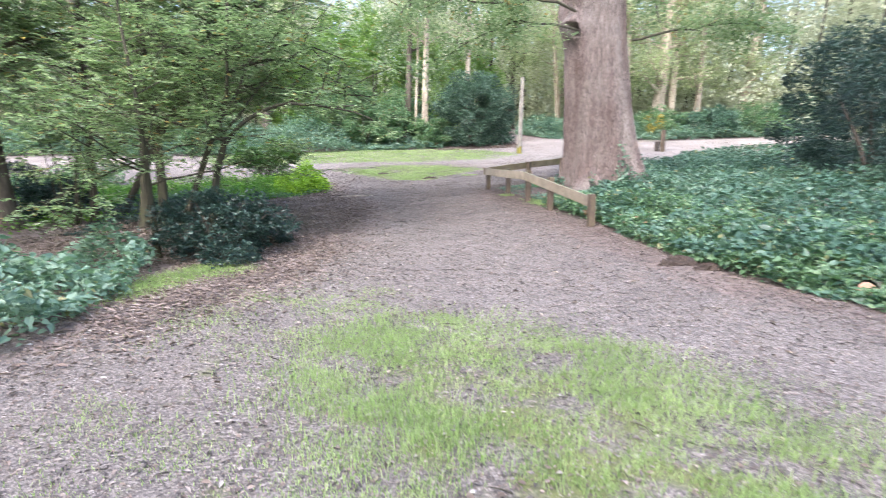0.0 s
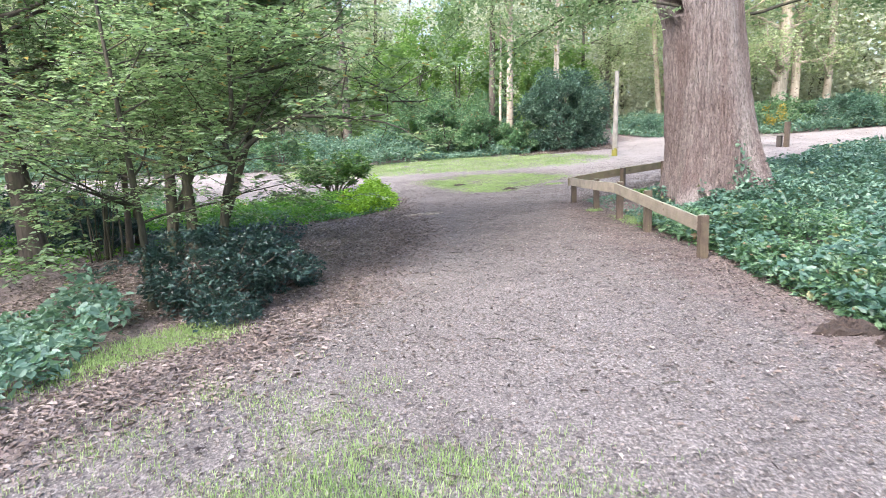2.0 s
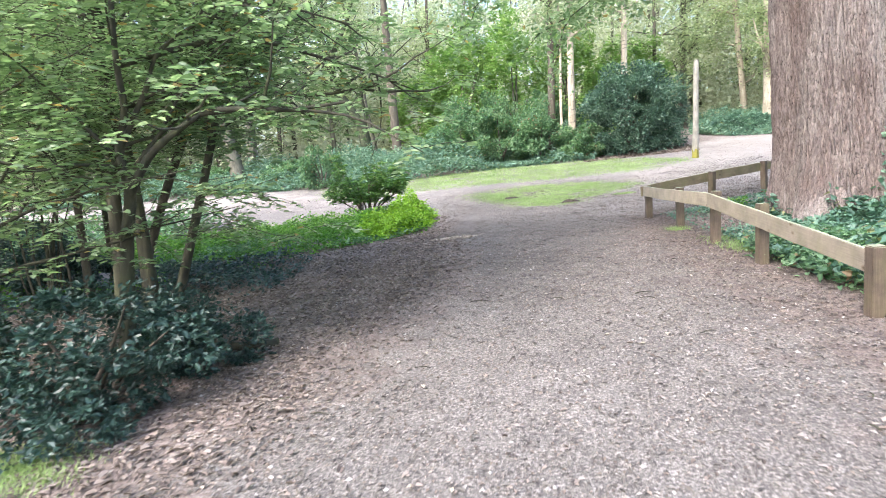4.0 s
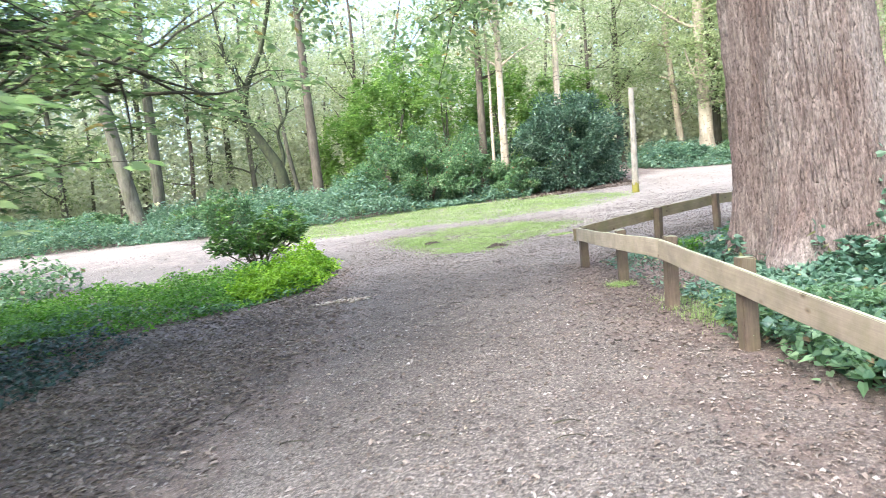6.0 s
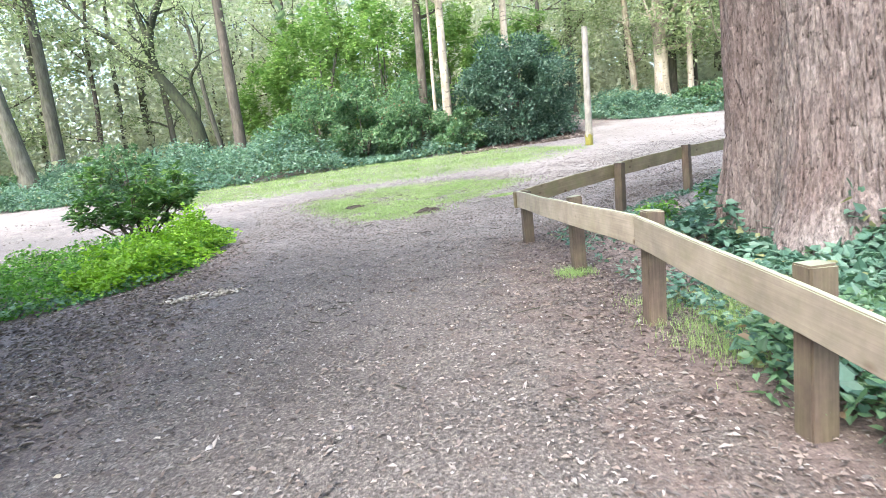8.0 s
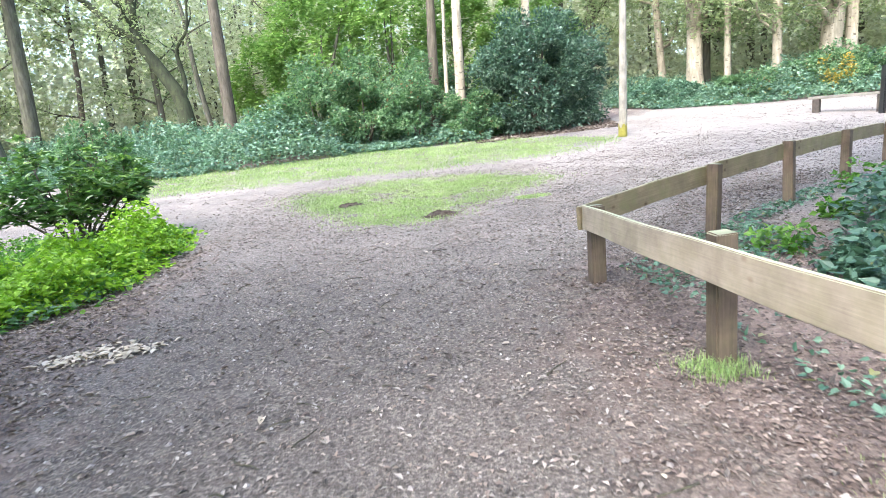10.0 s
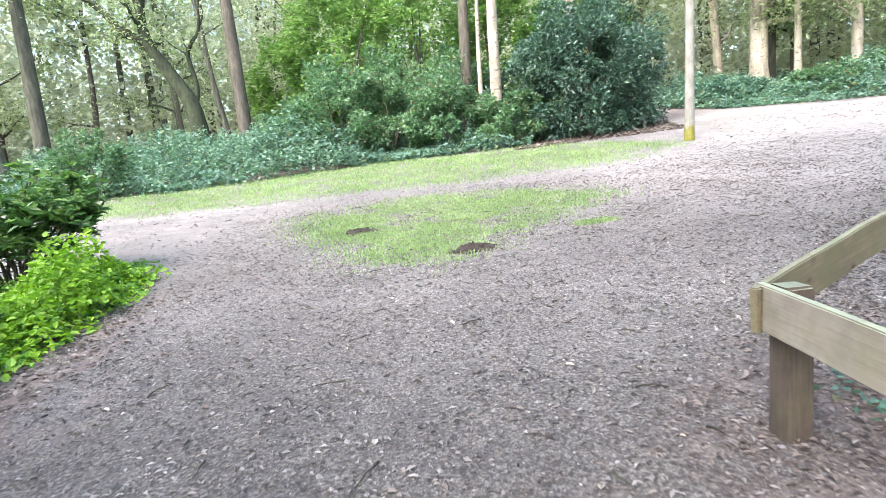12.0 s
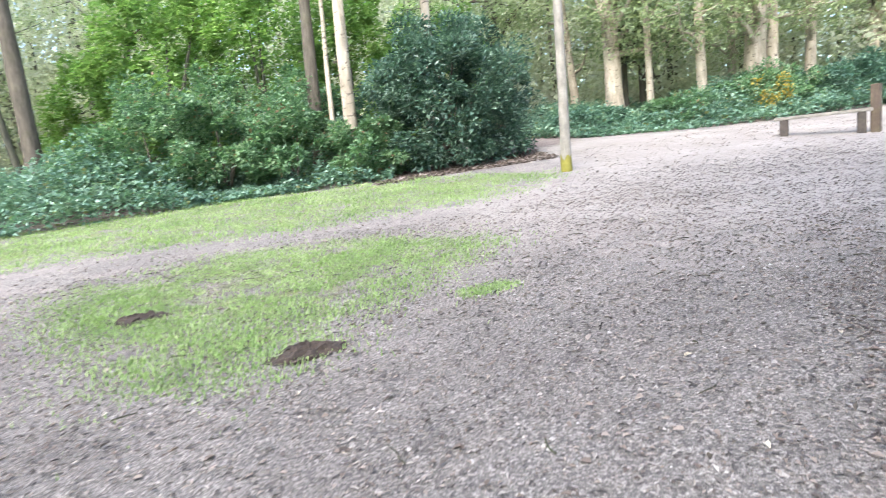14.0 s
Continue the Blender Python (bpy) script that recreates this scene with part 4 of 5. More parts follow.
rhododendron(-1.4, 23.0)
shrub("holly_bush", -1.25, 8.6, 1.05, 0.8, 1.2, "open dark blue-green holly bush under the trees", HOLLY, BARK_DARK, 6500, 0.066, 13, 80, 0.45, 0.6, 0.16, 16, 0.15)
shrub("laurel_bush", -5.3, 33.1, 1.05, 0.9, 2.3, "thin laurel bush with reddish-brown bare stems at the bank edge", BRAMBLE, BARK_BROWN, 3600, 0.14, 17, 50, 0.3, 0.5, 0.12, 16, 0.17)
shrub("holly_bush", -0.6, 9.55, 0.55, 0.5, 0.55, "small dark holly growing from leaf litter", HOLLY, BARK_DARK, 2000, 0.062, 16, 40, 0.4, 0.6, 0.08, 6, 0.2)
shrub("holly_bush", -1.5, 10.3, 0.8, 0.7, 0.7, "small dark holly growing from leaf litter", HOLLY, BARK_DARK, 2200, 0.06, 14, 40, 0.35, 0.55, 0.06, 5, 0.22)
shrub("holly_bush", -1.0, 7.95, 0.45, 0.4, 0.4, "small dark holly growing from leaf litter", HOLLY, BARK_DARK, 1500, 0.06, 15, 30, 0.35, 0.55, 0.06, 4, 0.22)
for k, (x, y, rx, h) in enumerate(((5.6, 35.6, 1.6, 2.6), (3.6, 36.0, 1.8, 3.3), (1.7, 36.2, 1.9, 3.0), (0.0, 37.2, 1.4, 2.0), (7.7, 34.9, 1.3, 1.9), (-8, 37.5, 1.8, 1.4), (-14, 39, 2.2, 1.6), (6.0, 38.0, 2.0, 3.6), (2.6, 38.6, 2.4, 4.2))):
    shrub("laurel_bush", x, y, rx, rx * 0.9, h, "spreading green evergreen shrub in the ivy bank", BRAMBLE, BARK_BROWN, 10000, 0.15, 20 + k, 55, 0.4, 0.5, 0.05, 5, 0.15, "shrubs on the ivy bank")
for k, (x, y, rx, h) in enumerate(((16.9, 13.6, 2.6, 5.2), (20.5, 16.5, 2.6, 4.2), (17.5, 9.5, 2.2, 3.0))):
    shrub("yew_bush", x, y, rx, rx, h, "dense very dark evergreen bush over the ivy", HOLLY, BARK_DARK, 26000, 0.12, 30 + k, 130, 0.4, 0.45, 0.05, 6, 0.15, "dark evergreens")
# added to darken the thicket's gaps and hide the bright track behind
for k, (x, y, rx, h) in enumerate(((-8, 11.6, 1.2, 1.5), (-10.5, 13.6, 1.5, 1.9), (-7.2, 15.4, 1.2, 1.5), (-5.6, 14.4, 0.9, 1.0))):
    shrub("holly_bush", x, y, rx, rx, h, "dark holly undergrowth added to darken the thicket", HOLLY, BARK_DARK, 4500, 0.085, 80 + k, 60, 0.4, 0.6, 0.06, 6, 0.19, "thicket hollies")
for k, (x, y, rx, h) in enumerate(((24.5, 37.2, 2.0, 2.0), (28, 36.8, 2.4, 2.2), (32, 36.8, 2.6, 2.4), (36, 37.5, 2.8, 2.8), (20.8, 38.2, 1.7, 1.3), (17.8, 39.5, 1.4, 1.0))):
    shrub("bramble_bush", x, y, rx, rx * 0.8, h, "tangled green bramble and laurel thicket", LAUREL if k % 2 else BRAMBLE, BARK_DARK, 8000, 0.16, 40 + k, 70, 0.3, 0.5, 0.05, 5, 0.19, "thicket behind the bench")
for k, (x, y, rx, h) in enumerate(((7.85, 17.35, 0.32, 0.3), (10.7, 19.7, 0.4, 0.45), (9.2, 18.3, 0.25, 0.25))):
    shrub("seedling", x, y, rx, rx, h, "low lime-green seedling clump behind the fence", NETTLE, BARK_STEM, 160, 0.09, 90 + k, 14, 0.5, 0.7, 0.2, 4, 0.25, "lime seedlings", category="plant")
shrub("yellow_sapling", 23.6, 36.2, 0.7, 0.6, 1.7, "small sapling with yellowing autumn leaves", YELLOW_LEAF, BARK_BROWN, 700, 0.14, 50, 16, 0.4, 0.6, 0.4, 4, 0.24)
for k, (x, y, rx, h) in enumerate(((1.5, 41.5, 2.6, 8), (5.0, 42.5, 2.8, 9), (8.5, 43, 2.6, 8), (-0.8, 44.0, 2.2, 6), (12.5, 45, 2.8, 7), (3.2, 46, 3, 10))):
    shrub("maple_sapling", x, y, rx, rx * 0.8, h, "leafy bright green young maple at the wood edge", BRIGHT_LEAF, BARK_GREY, 8000, 0.22, 60 + k, 110, 0.7, 0.75, 0.1, 6, 0.12, "young maples", 0.25, "tree")

# ---------------------------------------------------------------- trees
# thicket beside the path, whose boughs hang over it
tree("tree", -6.0, 12.8, 9, 0.23, "dark slender woodland tree with low leafy boughs", BARK_DARK, NEAR_LEAF, (-0.5, 0), 0.3, 18, 2.8, 10400, 0.095, 0.22, 101, 0.12, layer=0.3, spray=0.5)
tree("tree", -2.2, 8.85, 5.0, 0.055, "slim young hornbeam hung with pale leafy sprays", BARK_STEM, NEAR_LEAF, (-0.4, 0.2), 0.24, 20, 2.1, 10400, 0.075, 0.16, 102, 0.1, lift=-0.25, layer=0.3, spray=0.42)
tree("tree", -3.2, 12.3, 7.5, 0.115, "grey-green hornbeam stem with spreading boughs", BARK_STEM, NEAR_LEAF, (0.2, 0.1), 0.25, 20, 3.0, 9000, 0.09, 0.2, 103, 0.12, lift=-0.1, layer=0.3, spray=0.48)
tree("tree", -2.85, 12.45, 7.5, 0.11, "upright hornbeam whose low limb crosses over the path edge", BARK_STEM, NEAR_LEAF, (-0.3, 0), 0.36, 16, 2.8, 8400, 0.095, 0.2, 104, 0.12, lift=-0.1, layer=0.3, spray=0.48,
     extra=[([(0, 0, 2.05), (0.45, -0.1, 2.5), (1.2, -0.35, 2.6), (2.1, -0.6, 2.98), (2.9, -0.75, 2.85), (3.8, -0.9, 2.9)], 0.05), ([(0.35, -0.1, 2.45), (0.75, -0.1, 3.1), (1.3, 0, 3.7), (2.2, 0.2, 4.1)], 0.035)])
tree("tree", -2.5, 12.45, 7, 0.075, "slanting hornbeam stem leaning to the path", BARK_STEM, NEAR_LEAF, (2.5, -0.3), 0.36, 18, 2.8, 9600, 0.1, 0.2, 106, 0.15, lift=-0.1, layer=0.3, spray=0.5)
tree("tree", -1.5, 9.5, 5.6, 0.08, "low forked hornbeam at the path edge", BARK_STEM, NEAR_LEAF, (0, 0), 0.46, 16, 2.3, 10400, 0.085, 0.2, 105, 0.3, lift=0.0, layer=0.3, spray=0.45, ctrl=
     [(0, 0, 0), (0.1, 0, 0.8), (0.19, 0, 1.4), (0.33, -0.08, 1.85), (0.26, -0.05, 2.2), (0.4, -0.1, 2.6), (0.46, -0.2, 3.3), (0.55, 0, 5.6)],
     extra=[([(0.32, -0.08, 1.8), (0.62, -0.2, 2.15), (1.0, -0.3, 2.38), (1.39, -0.44, 2.5), (2.0, -0.4, 2.46), (2.5, -0.3, 2.5)], 0.045), ([(0.28, -0.05, 2.25), (0.62, -0.1, 2.75), (0.78, 0.1, 3.2), (1.5, 0.5, 3.6), (2.4, 0.8, 3.4)], 0.03), ([(0.45, -0.15, 3.0), (1.2, 0.8, 3.35), (2.0, 1.6, 3.2), (2.7, 2.0, 2.95)], 0.035)])
tree("tree", -4.3, 14.6, 8, 0.09, "thin hornbeam leaning towards the path", BARK_DARK, NEAR_LEAF, (4.4, -1.5), 0.4, 22, 2.8, 10400, 0.105, 0.22, 107, 0.2, lift=-0.1, layer=0.3, spray=0.5)


def coppice(x, y, count, seed):
    """Thin crowded stems that spring from one cut stool."""
    rng = np.random.default_rng(seed)
    top = thing("coppice", x, y, float(high(x, y)) - 0.03, "clump of thin bare coppice stems from one stool", "shrub")
    for k in range(count):
        a, r = rng.uniform(0, 6.3), rng.uniform(0.03, 0.28)
        b = (r * math.cos(a), r * math.sin(a), 0.0)
        line = branch_line(b, (b[0] * 0.7, b[1] * 0.7, 1.3), rng.uniform(1.4, 3.0), rng, 9, 0.07, 0.1)
        put("stem", mesh("stem", *tube(line, np.linspace(rng.uniform(0.012, 0.03), 0.005, 9), 6), BARK_STEM, True), top)


coppice(-4.75, 12.9, 13, 31)
for k, (x, y, h, r) in enumerate(((-8.5, 14, 10, 0.12), (-10, 11, 11, 0.16), (-5, 15, 9, 0.08), (-7.2, 9.8, 8, 0.1), (-12, 15, 11, 0.2), (-4.6, 13.6, 8, 0.07))):
    tree("tree", x, y, h, r, "slender dark tree in the dim thicket", BARK_DARK, NEAR_LEAF, (0.2, 0), 0.24, 13, 2.6, 7800, 0.11, 0.3, 110 + k, 0.3, group="thicket trees", layer=0.3, spray=0.55)
# wood beyond the ivy bank
tree("tree", -4.4, 39.5, 13, 0.4, "crooked forked oak with ivy-green leaning trunk", BARK_OLIVE, WOOD_LEAF, (0, 0), 0.55, 8, 2.5, 3000, 0.16, 0.7, 120, 0.1,
     [(0.3, 0, 0), (0.28, 0, 1.4), (0.05, 0, 2.7), (-0.65, 0, 4.0), (-1.3, 0, 5.2), (-1.2, 0, 7.0), (-0.1, 0, 9.2), (0.9, 0, 13)],
     extra=[([(-1.3, 0, 5.1), (-2.1, 0, 5.6), (-3.0, 0, 6.6), (-4.0, 0, 7.4), (-5.0, 0, 8.8)], 0.2), ([(-1.3, 0, 5.4), (-1.6, 0.2, 7.2), (-2.2, 0.2, 9.0), (-2.5, 0, 11.5)], 0.17), ([(0.0, 0, 1.9), (0.35, 0.1, 3.2), (0.2, 0.1, 4.6), (0.75, 0.1, 5.5), (0.9, 0, 7.0)], 0.13)])
tree("tree", -2.3, 39.4, 20, 0.3, "straight brown-trunked tree behind the ivy bank", BARK_BROWN, WOOD_LEAF, (-0.3, 0), 0.5, 9, 3, 4500, 0.17, 0.8, 121, 0.1)
tree("tree", -4.1, 43.7, 14, 0.16, "thin leaning grey tree", BARK_GREY, WOOD_LEAF, (-1.8, 0), 0.4, 8, 2.5, 3500, 0.16, 0.7, 122, 0.2)
tree("tree", -11.7, 38.8, 18, 0.42, "thick grey trunk leaning over the bank", BARK_GREY, WOOD_LEAF, (-2.8, 0), 0.4, 10, 3.4, 5000, 0.17, 0.8, 123, 0.1)
tree("tree", -12.2, 42.5, 20, 0.36, "tall grey trunk behind the ivy bank", BARK_GREY, WOOD_LEAF, (0.4, 0), 0.4, 10, 3.4, 5000, 0.17, 0.8, 124, 0.1)
for k, (x, y, h, r, lx) in enumerate(((-11.6, 46, 15, 0.16, 1.0), (-18, 43, 15, 0.2, -0.2), (-15.6, 45, 14, 0.16, 0.3), (-21, 40, 17, 0.28, -0.6), (-25, 46, 17, 0.25, 0.3), (-8, 48, 17, 0.2, -0.6), (-1, 49, 18, 0.2, 0.3), (-30, 42, 18, 0.3, 0.2))):
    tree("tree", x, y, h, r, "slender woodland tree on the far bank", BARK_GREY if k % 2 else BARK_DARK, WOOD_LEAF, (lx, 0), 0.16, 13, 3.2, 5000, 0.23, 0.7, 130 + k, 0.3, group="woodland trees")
tree("tree", 7.3, 35.4, 19, 0.21, "pale smooth-barked birch beside the dark bush", BARK_PALE, WOOD_LEAF, (0.3, 0), 0.32, 11, 3, 5000, 0.16, 0.8, 141, 0.1)
tree("tree", 6.35, 36.4, 18, 0.22, "brown-barked tree close behind the birch", BARK_BROWN, WOOD_LEAF, (0.5, 0), 0.32, 11, 3, 5000, 0.16, 0.8, 142, 0.1)
tree("tree", 6.85, 36.0, 12, 0.09, "thin pale birch stem between two trunks", BARK_PALE, WOOD_LEAF, (0.2, 0), 0.5, 7, 2, 2000, 0.15, 0.7, 143, 0.1)
tree("tree", 10.6, 38.2, 18, 0.22, "pale trunk rising behind the dark bush", BARK_PALE, WOOD_LEAF, (0.5, 0), 0.4, 10, 3.2, 5000, 0.17, 0.8, 144, 0.15)
for k, (x, y, h, r, lx, bark) in enumerate(((20.7, 46, 18, 0.24, -1.6, BARK_PALE), (20.4, 42, 21, 0.42, -0.2, BARK_PALE), (21.6, 43.2, 19, 0.3, 0.1, BARK_BROWN), (21.3, 40.6, 18, 0.17, -0.3, BARK_PALE), (23.2, 39.6, 18, 0.24, -0.4, BARK_PALE), (25.4, 39.2, 19, 0.5, 1.4, BARK_PALE),
                                                (26.9, 39.6, 20, 0.3, 0.3, BARK_PALE), (29.2, 39.8, 19, 0.26, 0.6, BARK_PALE), (33.4, 40.4, 19, 0.32, 2.8, BARK_PALE), (37, 43, 19, 0.3, 0, BARK_PALE), (24, 45, 18, 0.2, 0, BARK_BROWN), (30.5, 46, 18, 0.24, 0, BARK_PALE), (17.4, 48.5, 18, 0.25, 0.2, BARK_BROWN), (14.2, 44.5, 17, 0.16, 0.2, BARK_BROWN))):
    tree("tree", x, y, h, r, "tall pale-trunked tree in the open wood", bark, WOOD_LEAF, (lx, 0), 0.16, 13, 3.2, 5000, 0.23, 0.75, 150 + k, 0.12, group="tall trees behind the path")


# far wood, closing the view all round
def far_wood():
    rng = np.random.default_rng(77)
    trunks, hang = [], []
    for k in range(250):
        a = rng.uniform(0.45, 2.75) if k < 200 else rng.uniform(math.pi, 2 * math.pi)
        d = rng.uniform(40, 82) if k < 200 else rng.uniform(28, 60)
        x, y = 5 + d * math.cos(a), 12 + d * math.sin(a)
        if abs(x - 16.5) < 2.5 and y < 60 and y > 20:
            continue
        h, r = rng.uniform(13, 21), rng.uniform(0.12, 0.35)
        z = float(high(x, y)) - 0.1
        line = curve_pts([(x, y, z), (x + rng.normal() * 0.3, y, z + h * 0.5), (x + rng.normal() * 0.9, y, z + h)], 8)
        trunks.append(tube(line, np.linspace(r, r * 0.25, 8), 7))
        for _ in range(44):
            u = rng.random() ** 1.35
            hang.append(np.array([line[int(u * 7)][0], line[int(u * 7)][1], z + h * u]) + rng.normal(size=3) * [2.2, 2.2, 0.8])
    v, f = join(trunks)
    tagged(put("far_trunks", mesh("far_trunks", v, f, BARK_GREY, True)), "distant slender trunks of the surrounding wood", "woods", "", "stuff")
    hang = np.array(hang)
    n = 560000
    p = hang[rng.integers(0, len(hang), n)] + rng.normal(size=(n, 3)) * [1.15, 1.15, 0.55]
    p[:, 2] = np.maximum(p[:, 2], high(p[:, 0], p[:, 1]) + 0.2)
    tagged(put("far_foliage", leaf_mesh("far_foliage", p, 0.36, HAZED_LEAF, rng, flat=0.4, slim=0.8)), "distant green foliage of the surrounding wood, paled by painted haze", "woods", "", "stuff")


far_wood()

# ---------------------------------------------------------------- ground cover
IVY_BED = IVY_RIGHT[:12] + [(17, 24.4), (21, 26), (19, 18), (17.5, 8), (13, 2), (9, 1)]
IVY_SEEN = [(-24, 36.4), (-15, 35.6), (-8, 33.5), (-3.1, 32.6), (0, 32.7), (4.3, 33.6), (8.0, 33.5), (9, 36), (9.5, 41), (-24, 43)]
IVY_FAR_SEEN = [(15.2, 41), (16.2, 37.6), (19.4, 35.9), (24, 34.6), (38, 35.2), (40, 44), (17, 46)]
cover("ivy_outer", [(16, 23.4), (21, 28.4), (32, 29.5), (40, 24), (34, 14), (19, 16)], 16000, 0.2, 0.45, IVY, "ivy carpet running out under the far trees", 211)
cover("ivy_bed", IVY_BED, 90000, 0.1, 0.72, IVY, "thick blue-green ivy and bramble carpet round the old tree", 201, mound=1.0, thin=0.16, low=((6.9, 12.9, 2.0),), holes=((OAK[0], OAK[1], 1.05),), round_blade="lobed", slim=0.85)
cover("ivy_edge", [(5.9, 2.6), (5.45, 4.6), (5.45, 6), (5.55, 7.8), (5.85, 9.4), (5.85, 11.2), (5.6, 11.8), (5.8, 12.4), (6.4, 13), (8.5, 12.6), (8.8, 3)], 30000, 0.065, 0.55, BRAMBLE, "fresh green ivy and nettle along the fence", 202, mound=0.8, thin=0.3, round_blade="lobed", slim=0.85)
cover("bramble_edge", [(5.7, 3), (5.4, 6), (5.6, 8), (5.9, 9.4), (5.6, 11), (5.9, 12), (7.2, 11), (7, 3)], 7000, 0.08, 0.5, BRAMBLE, "light green bramble shoots in the ivy", 213, thin=0.45, round_blade="lobed", slim=0.8)
cover("ivy_patch", [(6.0, 12.6), (7.4, 13), (8.2, 15), (8.3, 18.5), (13, 21.6), (11.5, 21.2), (6.2, 17.4)], 6500, 0.055, 0.14, IVY, "thin ivy creeping over leaf litter behind the fence", 203, thin=0.55, holes=((OAK[0], OAK[1], 1.1),), round_blade="lobed", slim=0.9)
cover("ivy_collar", [(6.9, 13.2), (8.5, 12.3), (10.8, 13.3), (11, 15.8), (9.5, 17.0), (7.6, 16.6)], 9000, 0.1, 0.6, IVY, "ivy climbing at the foot of the old tree", 204, mound=0.7, low=((7.0, 13.6, 1.4),), holes=((OAK[0], OAK[1], 1.02),), round_blade="lobed", slim=0.9)
cover("ivy_bank", IVY_SEEN, 120000, 0.13, 1.5, BANK_IVY_LEAF, "deep blue-green ivy and bramble bank beyond the track", 205, mound=2.4, reach=1.1)
cover("ivy_thicket", IVY_FAR_SEEN, 75000, 0.15, 1.3, BANK_IVY_LEAF, "ivy and bramble floor of the open wood", 206, mound=2.6, reach=1.2)
cover("ivy_clump", IVY_NEAR, 17000, 0.095, 1.1, BANK_IVY_LEAF, "mounded blue-green bramble clump at the verge", 207, mound=0.9, reach=0.8, round_blade="lobed", slim=0.85)
cover("nettle_bed", BED_LEFT, 34000, 0.075, 0.5, NETTLE, "bright green low nettle bed beside the path", 208, mound=0.6, reach=0.7, rough=0.15)
cover("dark_seedlings", [(-1.0, 16.8), (-4, 16.5), (-9, 17.2), (-9, 18.4), (-3, 18.2), (-0.6, 18.4), (0.5, 19.6), (0.75, 19.2), (0.5, 18.3)], 6000, 0.085, 0.4, BRAMBLE, "darker bramble fringe of the nettle bed", 214, thin=0.3, reach=0.5)
cover("ground_elder", [(0.65, 22.6), (0.75, 20), (0.6, 18.8), (-0.3, 18.0), (-0.9, 18.6), (-0.9, 21.0), (-0.3, 22.9)], 9500, 0.078, 0.85, LIME, "vivid lime-green leafy clump at the path edge", 209, mound=0.45, rough=0.13, round_blade=True, slim=0.8)
cover("holly_floor", [(-4.5, 11.5), (-2, 10.5), (-1.0, 12.5), (-1.2, 15.8), (-4.5, 16)], 9000, 0.075, 0.45, HOLLY, "dark holly and ivy seedlings under the hornbeams", 212, thin=0.5)
cover("bramble_bank", [(-16, 18.5), (-6.5, 20.5), (-6.8, 24.5), (-18, 27)], 12000, 0.14, 1.3, BRAMBLE, "tall brambles behind the dim thicket", 215, mound=1.6, reach=0.8)
cover("thicket_floor", [(-14, 10), (-7, 10.5), (-4, 13.5), (-2.2, 14.5), (-1.2, 16.9), (-4, 17.4), (-14, 18)], 9000, 0.09, 0.3, NETTLE, "sparse green undergrowth under the thicket", 210, thin=0.45)

# ---------------------------------------------------------------- grass, fallen leaves, stones
blades("grass", [TURF_START], 110000, 0.08, "fresh patch of uneven grass in the gravel", 301, 0.8, 0.46, 0.0026)
blades("sparse_grass", [TURF_THIN], 26000, 0.06, "thin scattered grass tufts in gravel", 302, 0.6, 0.6, 0.0026)
blades("verge_grass", [TURF_VERGE], 7000, 0.08, "light green verge grass by the bramble", 303, 0.4, 0.3, 0.0032)
blades("grass_island", [TURF_ISLAND], 46000, 0.06, "short bright grass island between the tracks", 304, 0.8, 0.36, 0.0055)
blades("grass_strip", [TURF_STRIP], 44000, 0.08, "short light green grass strip below the ivy bank", 305, 0.7, 0.25, 0.007)
blades("grass_tuft", [[(5.62, 14.85), (5.9, 14.85), (5.9, 15.1), (5.62, 15.1)]], 900, 0.09, "grass tuft at the foot of a fence post", 306, 0.12, 0.0, 0.0016)
blades("grass_tuft", [[(6.5, 22.7), (7.05, 22.8), (7.0, 23.1), (6.5, 23.0)]], 900, 0.07, "small grass tuft in the gravel", 307, 0.15, 0, 0.005)
blades("fence_grass", [[(5.7, 12.2), (6.5, 12.4), (6.7, 13.8), (5.9, 13.9)]], 9000, 0.09, "thin pale grass behind the fence rail", 308, 0.3, 0.4, 0.0016)


def fallen_leaves(name, poly, count, size, label, seed, mat, flat=0.88, soft=0.0):
    rng = np.random.default_rng(seed)
    p = scatter(poly, count, rng)
    p = p + rng.normal(size=p.shape) * soft
    p = p[wave(p[:, 0], p[:, 1], 0.5, seed) * 0.5 + rng.normal(size=len(p)) * 0.4 > -0.35]
    z = high(p[:, 0], p[:, 1]) + 0.006 + 0.012 * rng.random(len(p))
    ob = put(name, leaf_mesh(name, np.column_stack([p, z]), size * rng.uniform(0.4, 1.3, len(p)), mat, rng, flat=flat, slim=0.62, fold=0.3, round_blade=size > 0.04))
    tagged(ob, label, "leaf litter", "", "stuff")


def fragments(name, poly, count, size, label, seed, mat):
    """Slim splinters and crumbs pressed into the ground."""
    rng = np.random.default_rng(seed)
    p = scatter(poly, count, rng)
    p = p + rng.normal(size=p.shape) * 0.5
    p = p[wave(p[:, 0], p[:, 1], 0.35, seed) * 0.5 + rng.normal(size=len(p)) * 0.4 > -0.3]
    z = high(p[:, 0], p[:, 1]) + 0.004 + 0.01 * rng.random(len(p))
    sz = size * (0.4 + 1.3 * rng.random(len(p)) ** 2)
    tagged(put(name, leaf_mesh(name, np.column_stack([p, z]), sz, mat, rng, flat=0.82, slim=0.42, fold=0.3)), label, "mulch", "", "stuff")


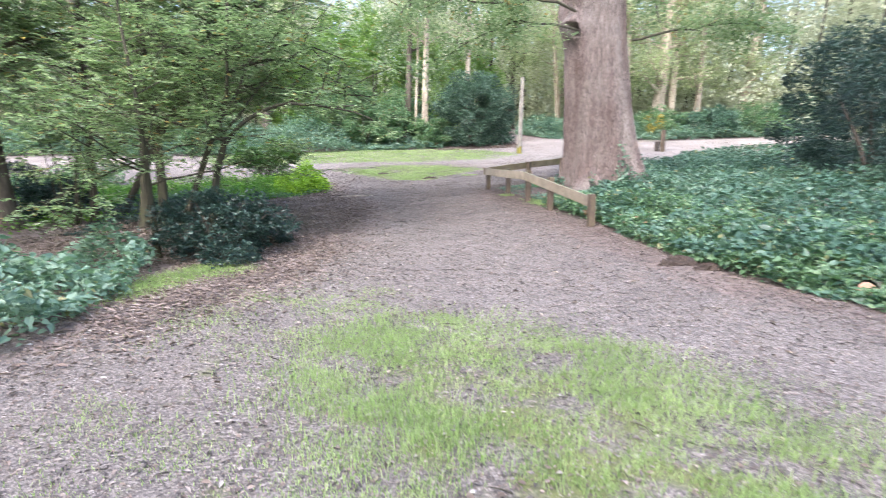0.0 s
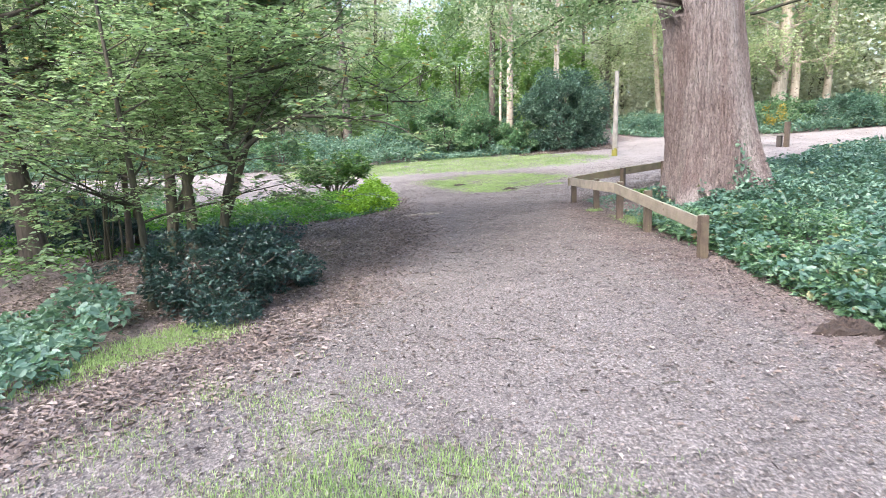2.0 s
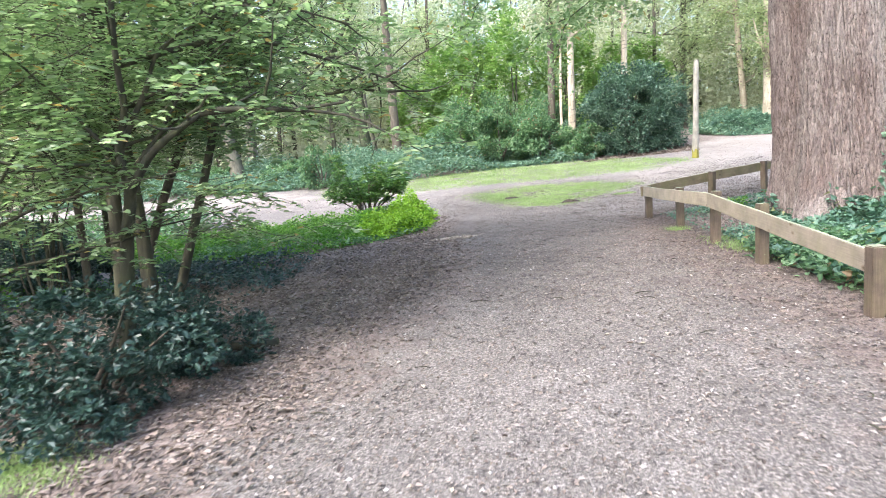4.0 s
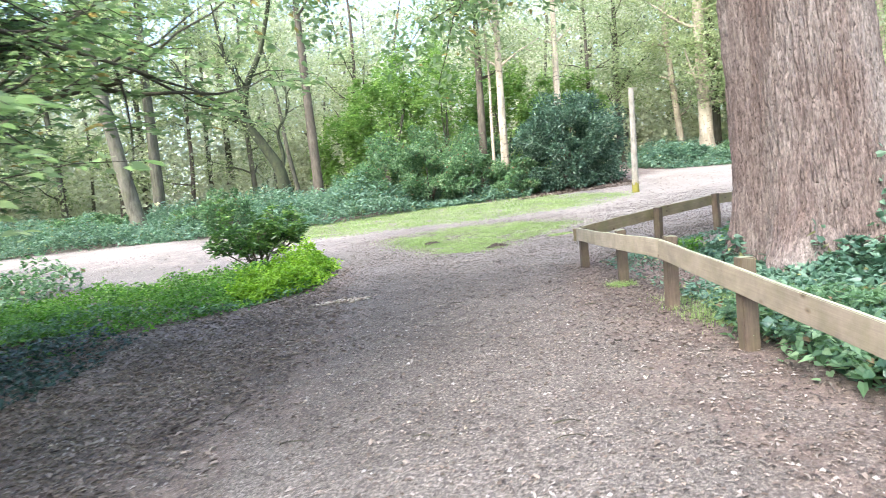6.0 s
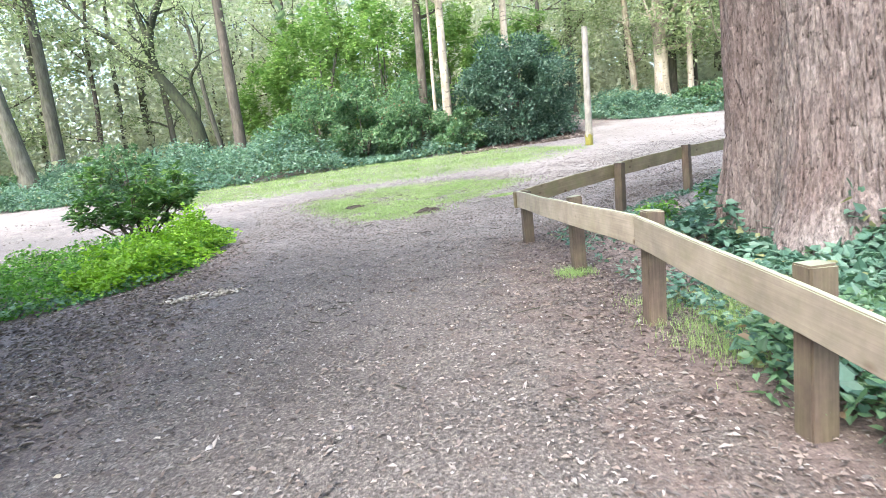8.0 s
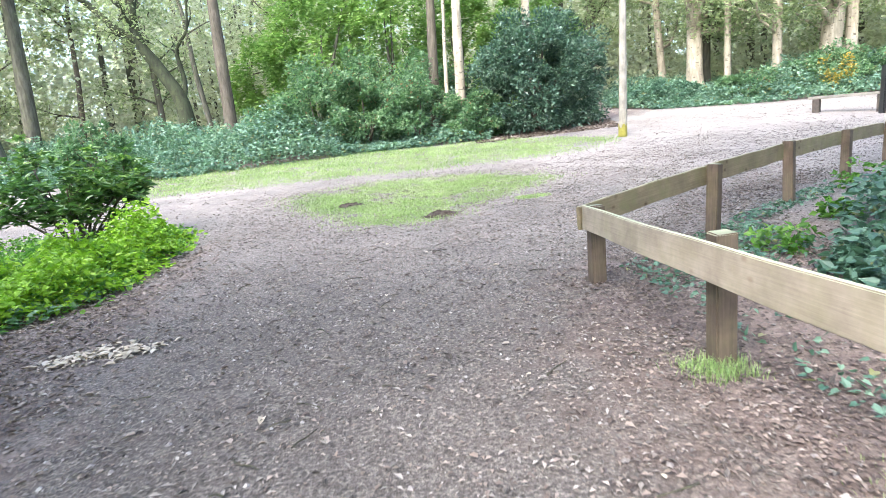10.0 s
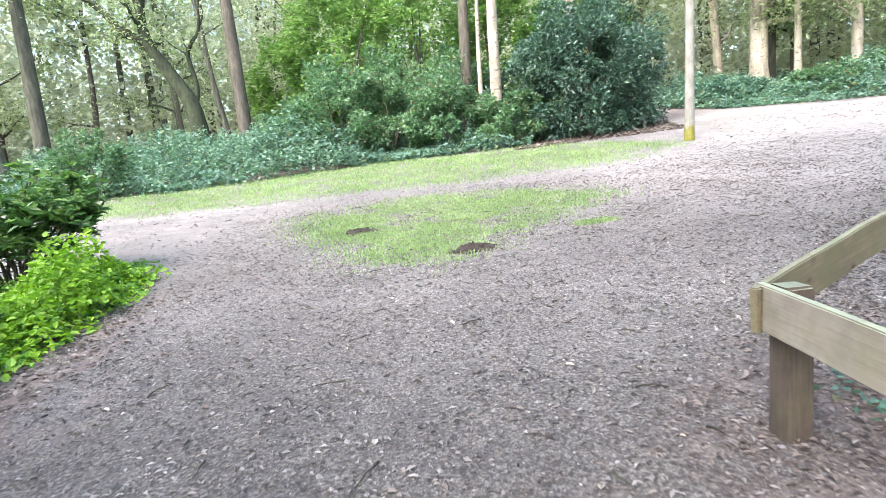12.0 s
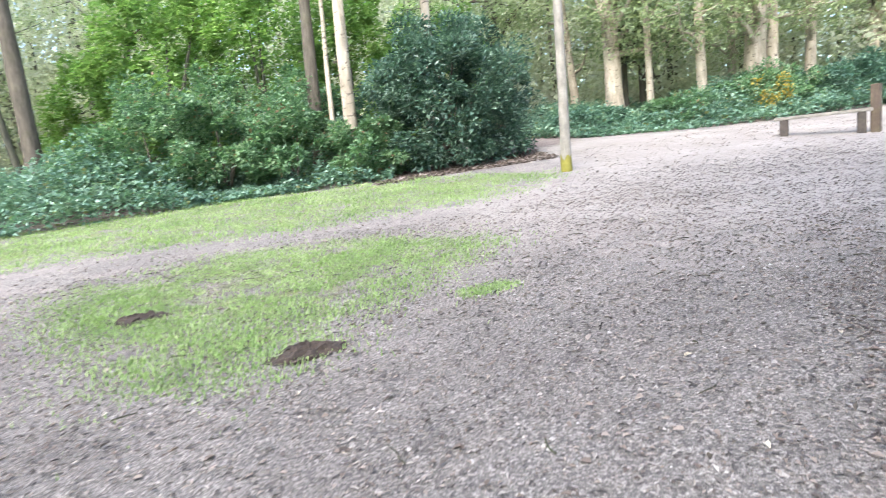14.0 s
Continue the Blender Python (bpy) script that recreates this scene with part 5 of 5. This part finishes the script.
LITTER_NEAR = [(-5, 9), (-1.5, 7.9), (0.6, 9.5), (1.4, 12), (1.8, 15), (1.2, 17.6), (0.9, 22), (-1, 17.4), (-5, 17.2)]
WALK = [(-2, -1), (4, -1), (6, 3), (5.6, 12.5), (6, 17), (12, 22), (12, 27), (1, 27), (1, 17), (-1.5, 9), (-2.5, 5)]
fallen_leaves("fallen_leaves", WALK, 70000, 0.03, "dry brown and buff leaf fragments on the gravel", 401, FALLEN, soft=0.5)
fallen_leaves("large_fallen_leaves", WALK, 300, 0.055, "scattered larger pale fallen leaves on the path", 406, CHIPS)
fallen_leaves("brown_fallen_leaves", WALK, 5000, 0.045, "scattered brown fallen leaves on the path", 407, FALLEN)
fallen_leaves("leaf_litter", LITTER_NEAR, 46000, 0.05, "brown leaf litter under the thicket", 402, FALLEN, soft=0.35)
fallen_leaves("leaf_litter", [(5.7, 12.4), (8, 13), (9, 19.5), (13, 22.5), (9, 21), (5.9, 17.6), (5.4, 15)], 22000, 0.036, "brown leaf litter behind the fence in a shaded tone", 403, SHADED_LITTER, soft=0.2)
fallen_leaves("edge_litter", [(5.1, 3.2), (5.7, 2.8), (5.75, 12.4), (6.2, 17.8), (5.5, 17.4), (5.2, 12)], 15000, 0.03, "brown leaf litter along the path margin in a shaded tone", 408, SHADED_LITTER, soft=0.3)
fallen_leaves("track_litter", [(-14, 28), (-2, 25.6), (1.5, 24), (2.5, 27), (8.5, 26), (9, 22), (12, 22), (20, 28), (30, 31), (24, 34), (14, 34), (12, 30), (9, 28.2), (-4, 29), (-14, 33)], 7000, 0.045, "scattered dry leaves on the far track", 409, FALLEN)
fallen_leaves("pale_flakes", [(1.15, 16.75), (1.5, 16.8), (1.95, 16.75), (2.1, 16.9), (1.7, 17.05), (1.3, 17.0)], 300, 0.075, "scatter of pale bleached bark flakes on the path", 404, CHIPS, 0.95, 0.07)
MULCHED = [(-3, -2), (5, -2), (6.3, 3), (5.8, 12.5), (6.3, 17), (10, 20), (16, 24.5), (18, 28), (12, 29), (9, 27.5), (1.2, 27), (0.8, 24), (0.7, 17), (-1.5, 9), (-3, 5)]
fragments("bark_mulch", MULCHED, 220000, 0.032, "trodden dark and pale bark crumbs over the path", 410, MULCH)
fallen_leaves("leaf_litter", [(-2.2, 3.6), (-0.9, 4.8), (0.3, 6.8), (0.9, 9), (-0.6, 8.6), (-1.6, 7.2), (-2.2, 5.6)], 6500, 0.055, "reddish-brown leaf litter spilling on to the gravel", 411, FALLEN, soft=0.3)
fallen_leaves("leaf_litter", [(7.4, 32.8), (12.8, 33.0), (13.2, 35.5), (8, 35)], 6000, 0.1, "dark leaf litter under the evergreen bush", 405, FALLEN)


def twigs(count, seed):
    rng = np.random.default_rng(seed)
    p = scatter(WALK, count, rng)
    pieces = []
    for x, y in p:
        a, ln = rng.uniform(0, 2 * np.pi), rng.uniform(0.07, 0.3)
        u = np.linspace(0, 1, 5)
        b = a + np.cumsum(rng.normal(size=5) * 0.25)
        px, py = x + np.cumsum(np.cos(b)) * ln / 5, y + np.cumsum(np.sin(b)) * ln / 5
        pieces.append(tube(np.column_stack([px, py, high(px, py) + 0.012 + 0.01 * np.sin(u * 3)]), np.linspace(0.006, 0.003, 5), 5))
    tagged(put("twigs", mesh("twigs", *join(pieces), BARK_STEM, True)), "small dead twigs lying on the path", "twigs", "", "stuff")


twigs(160, 502)


def pebbles(count, seed):
    rng = np.random.default_rng(seed)
    p = scatter(WALK, count, rng)
    c = np.column_stack([p, high(p[:, 0], p[:, 1]) + 0.004])
    s = 0.006 + 0.016 * rng.random((count, 1)) ** 3
    o = np.array([[1, 0, 0], [0, 1, 0], [-1, 0, 0], [0, -1, 0], [0, 0, 0.75]], float)
    a = rng.uniform(0, 2 * np.pi, count)
    ca, sa = np.cos(a)[:, None], np.sin(a)[:, None]
    st = rng.uniform(0.6, 1.5, (count, 1))
    q = np.stack([o[:, 0] * ca * st - o[:, 1] * sa, o[:, 0] * sa * st + o[:, 1] * ca, np.broadcast_to(o[:, 2], (count, 5))], -1)
    v = (c[:, None] + q * s[:, None]).reshape(-1, 3)
    i = np.arange(count)[:, None] * 5
    f = np.concatenate([i + [0, 1, 4], i + [1, 2, 4], i + [2, 3, 4], i + [3, 0, 4]], 1).reshape(-1, 3)
    tagged(put("pebbles", mesh("pebbles", v, f, PEBBLE)), "small grey stones pressed into the path", "gravel", "", "stuff")


pebbles(12000, 501)
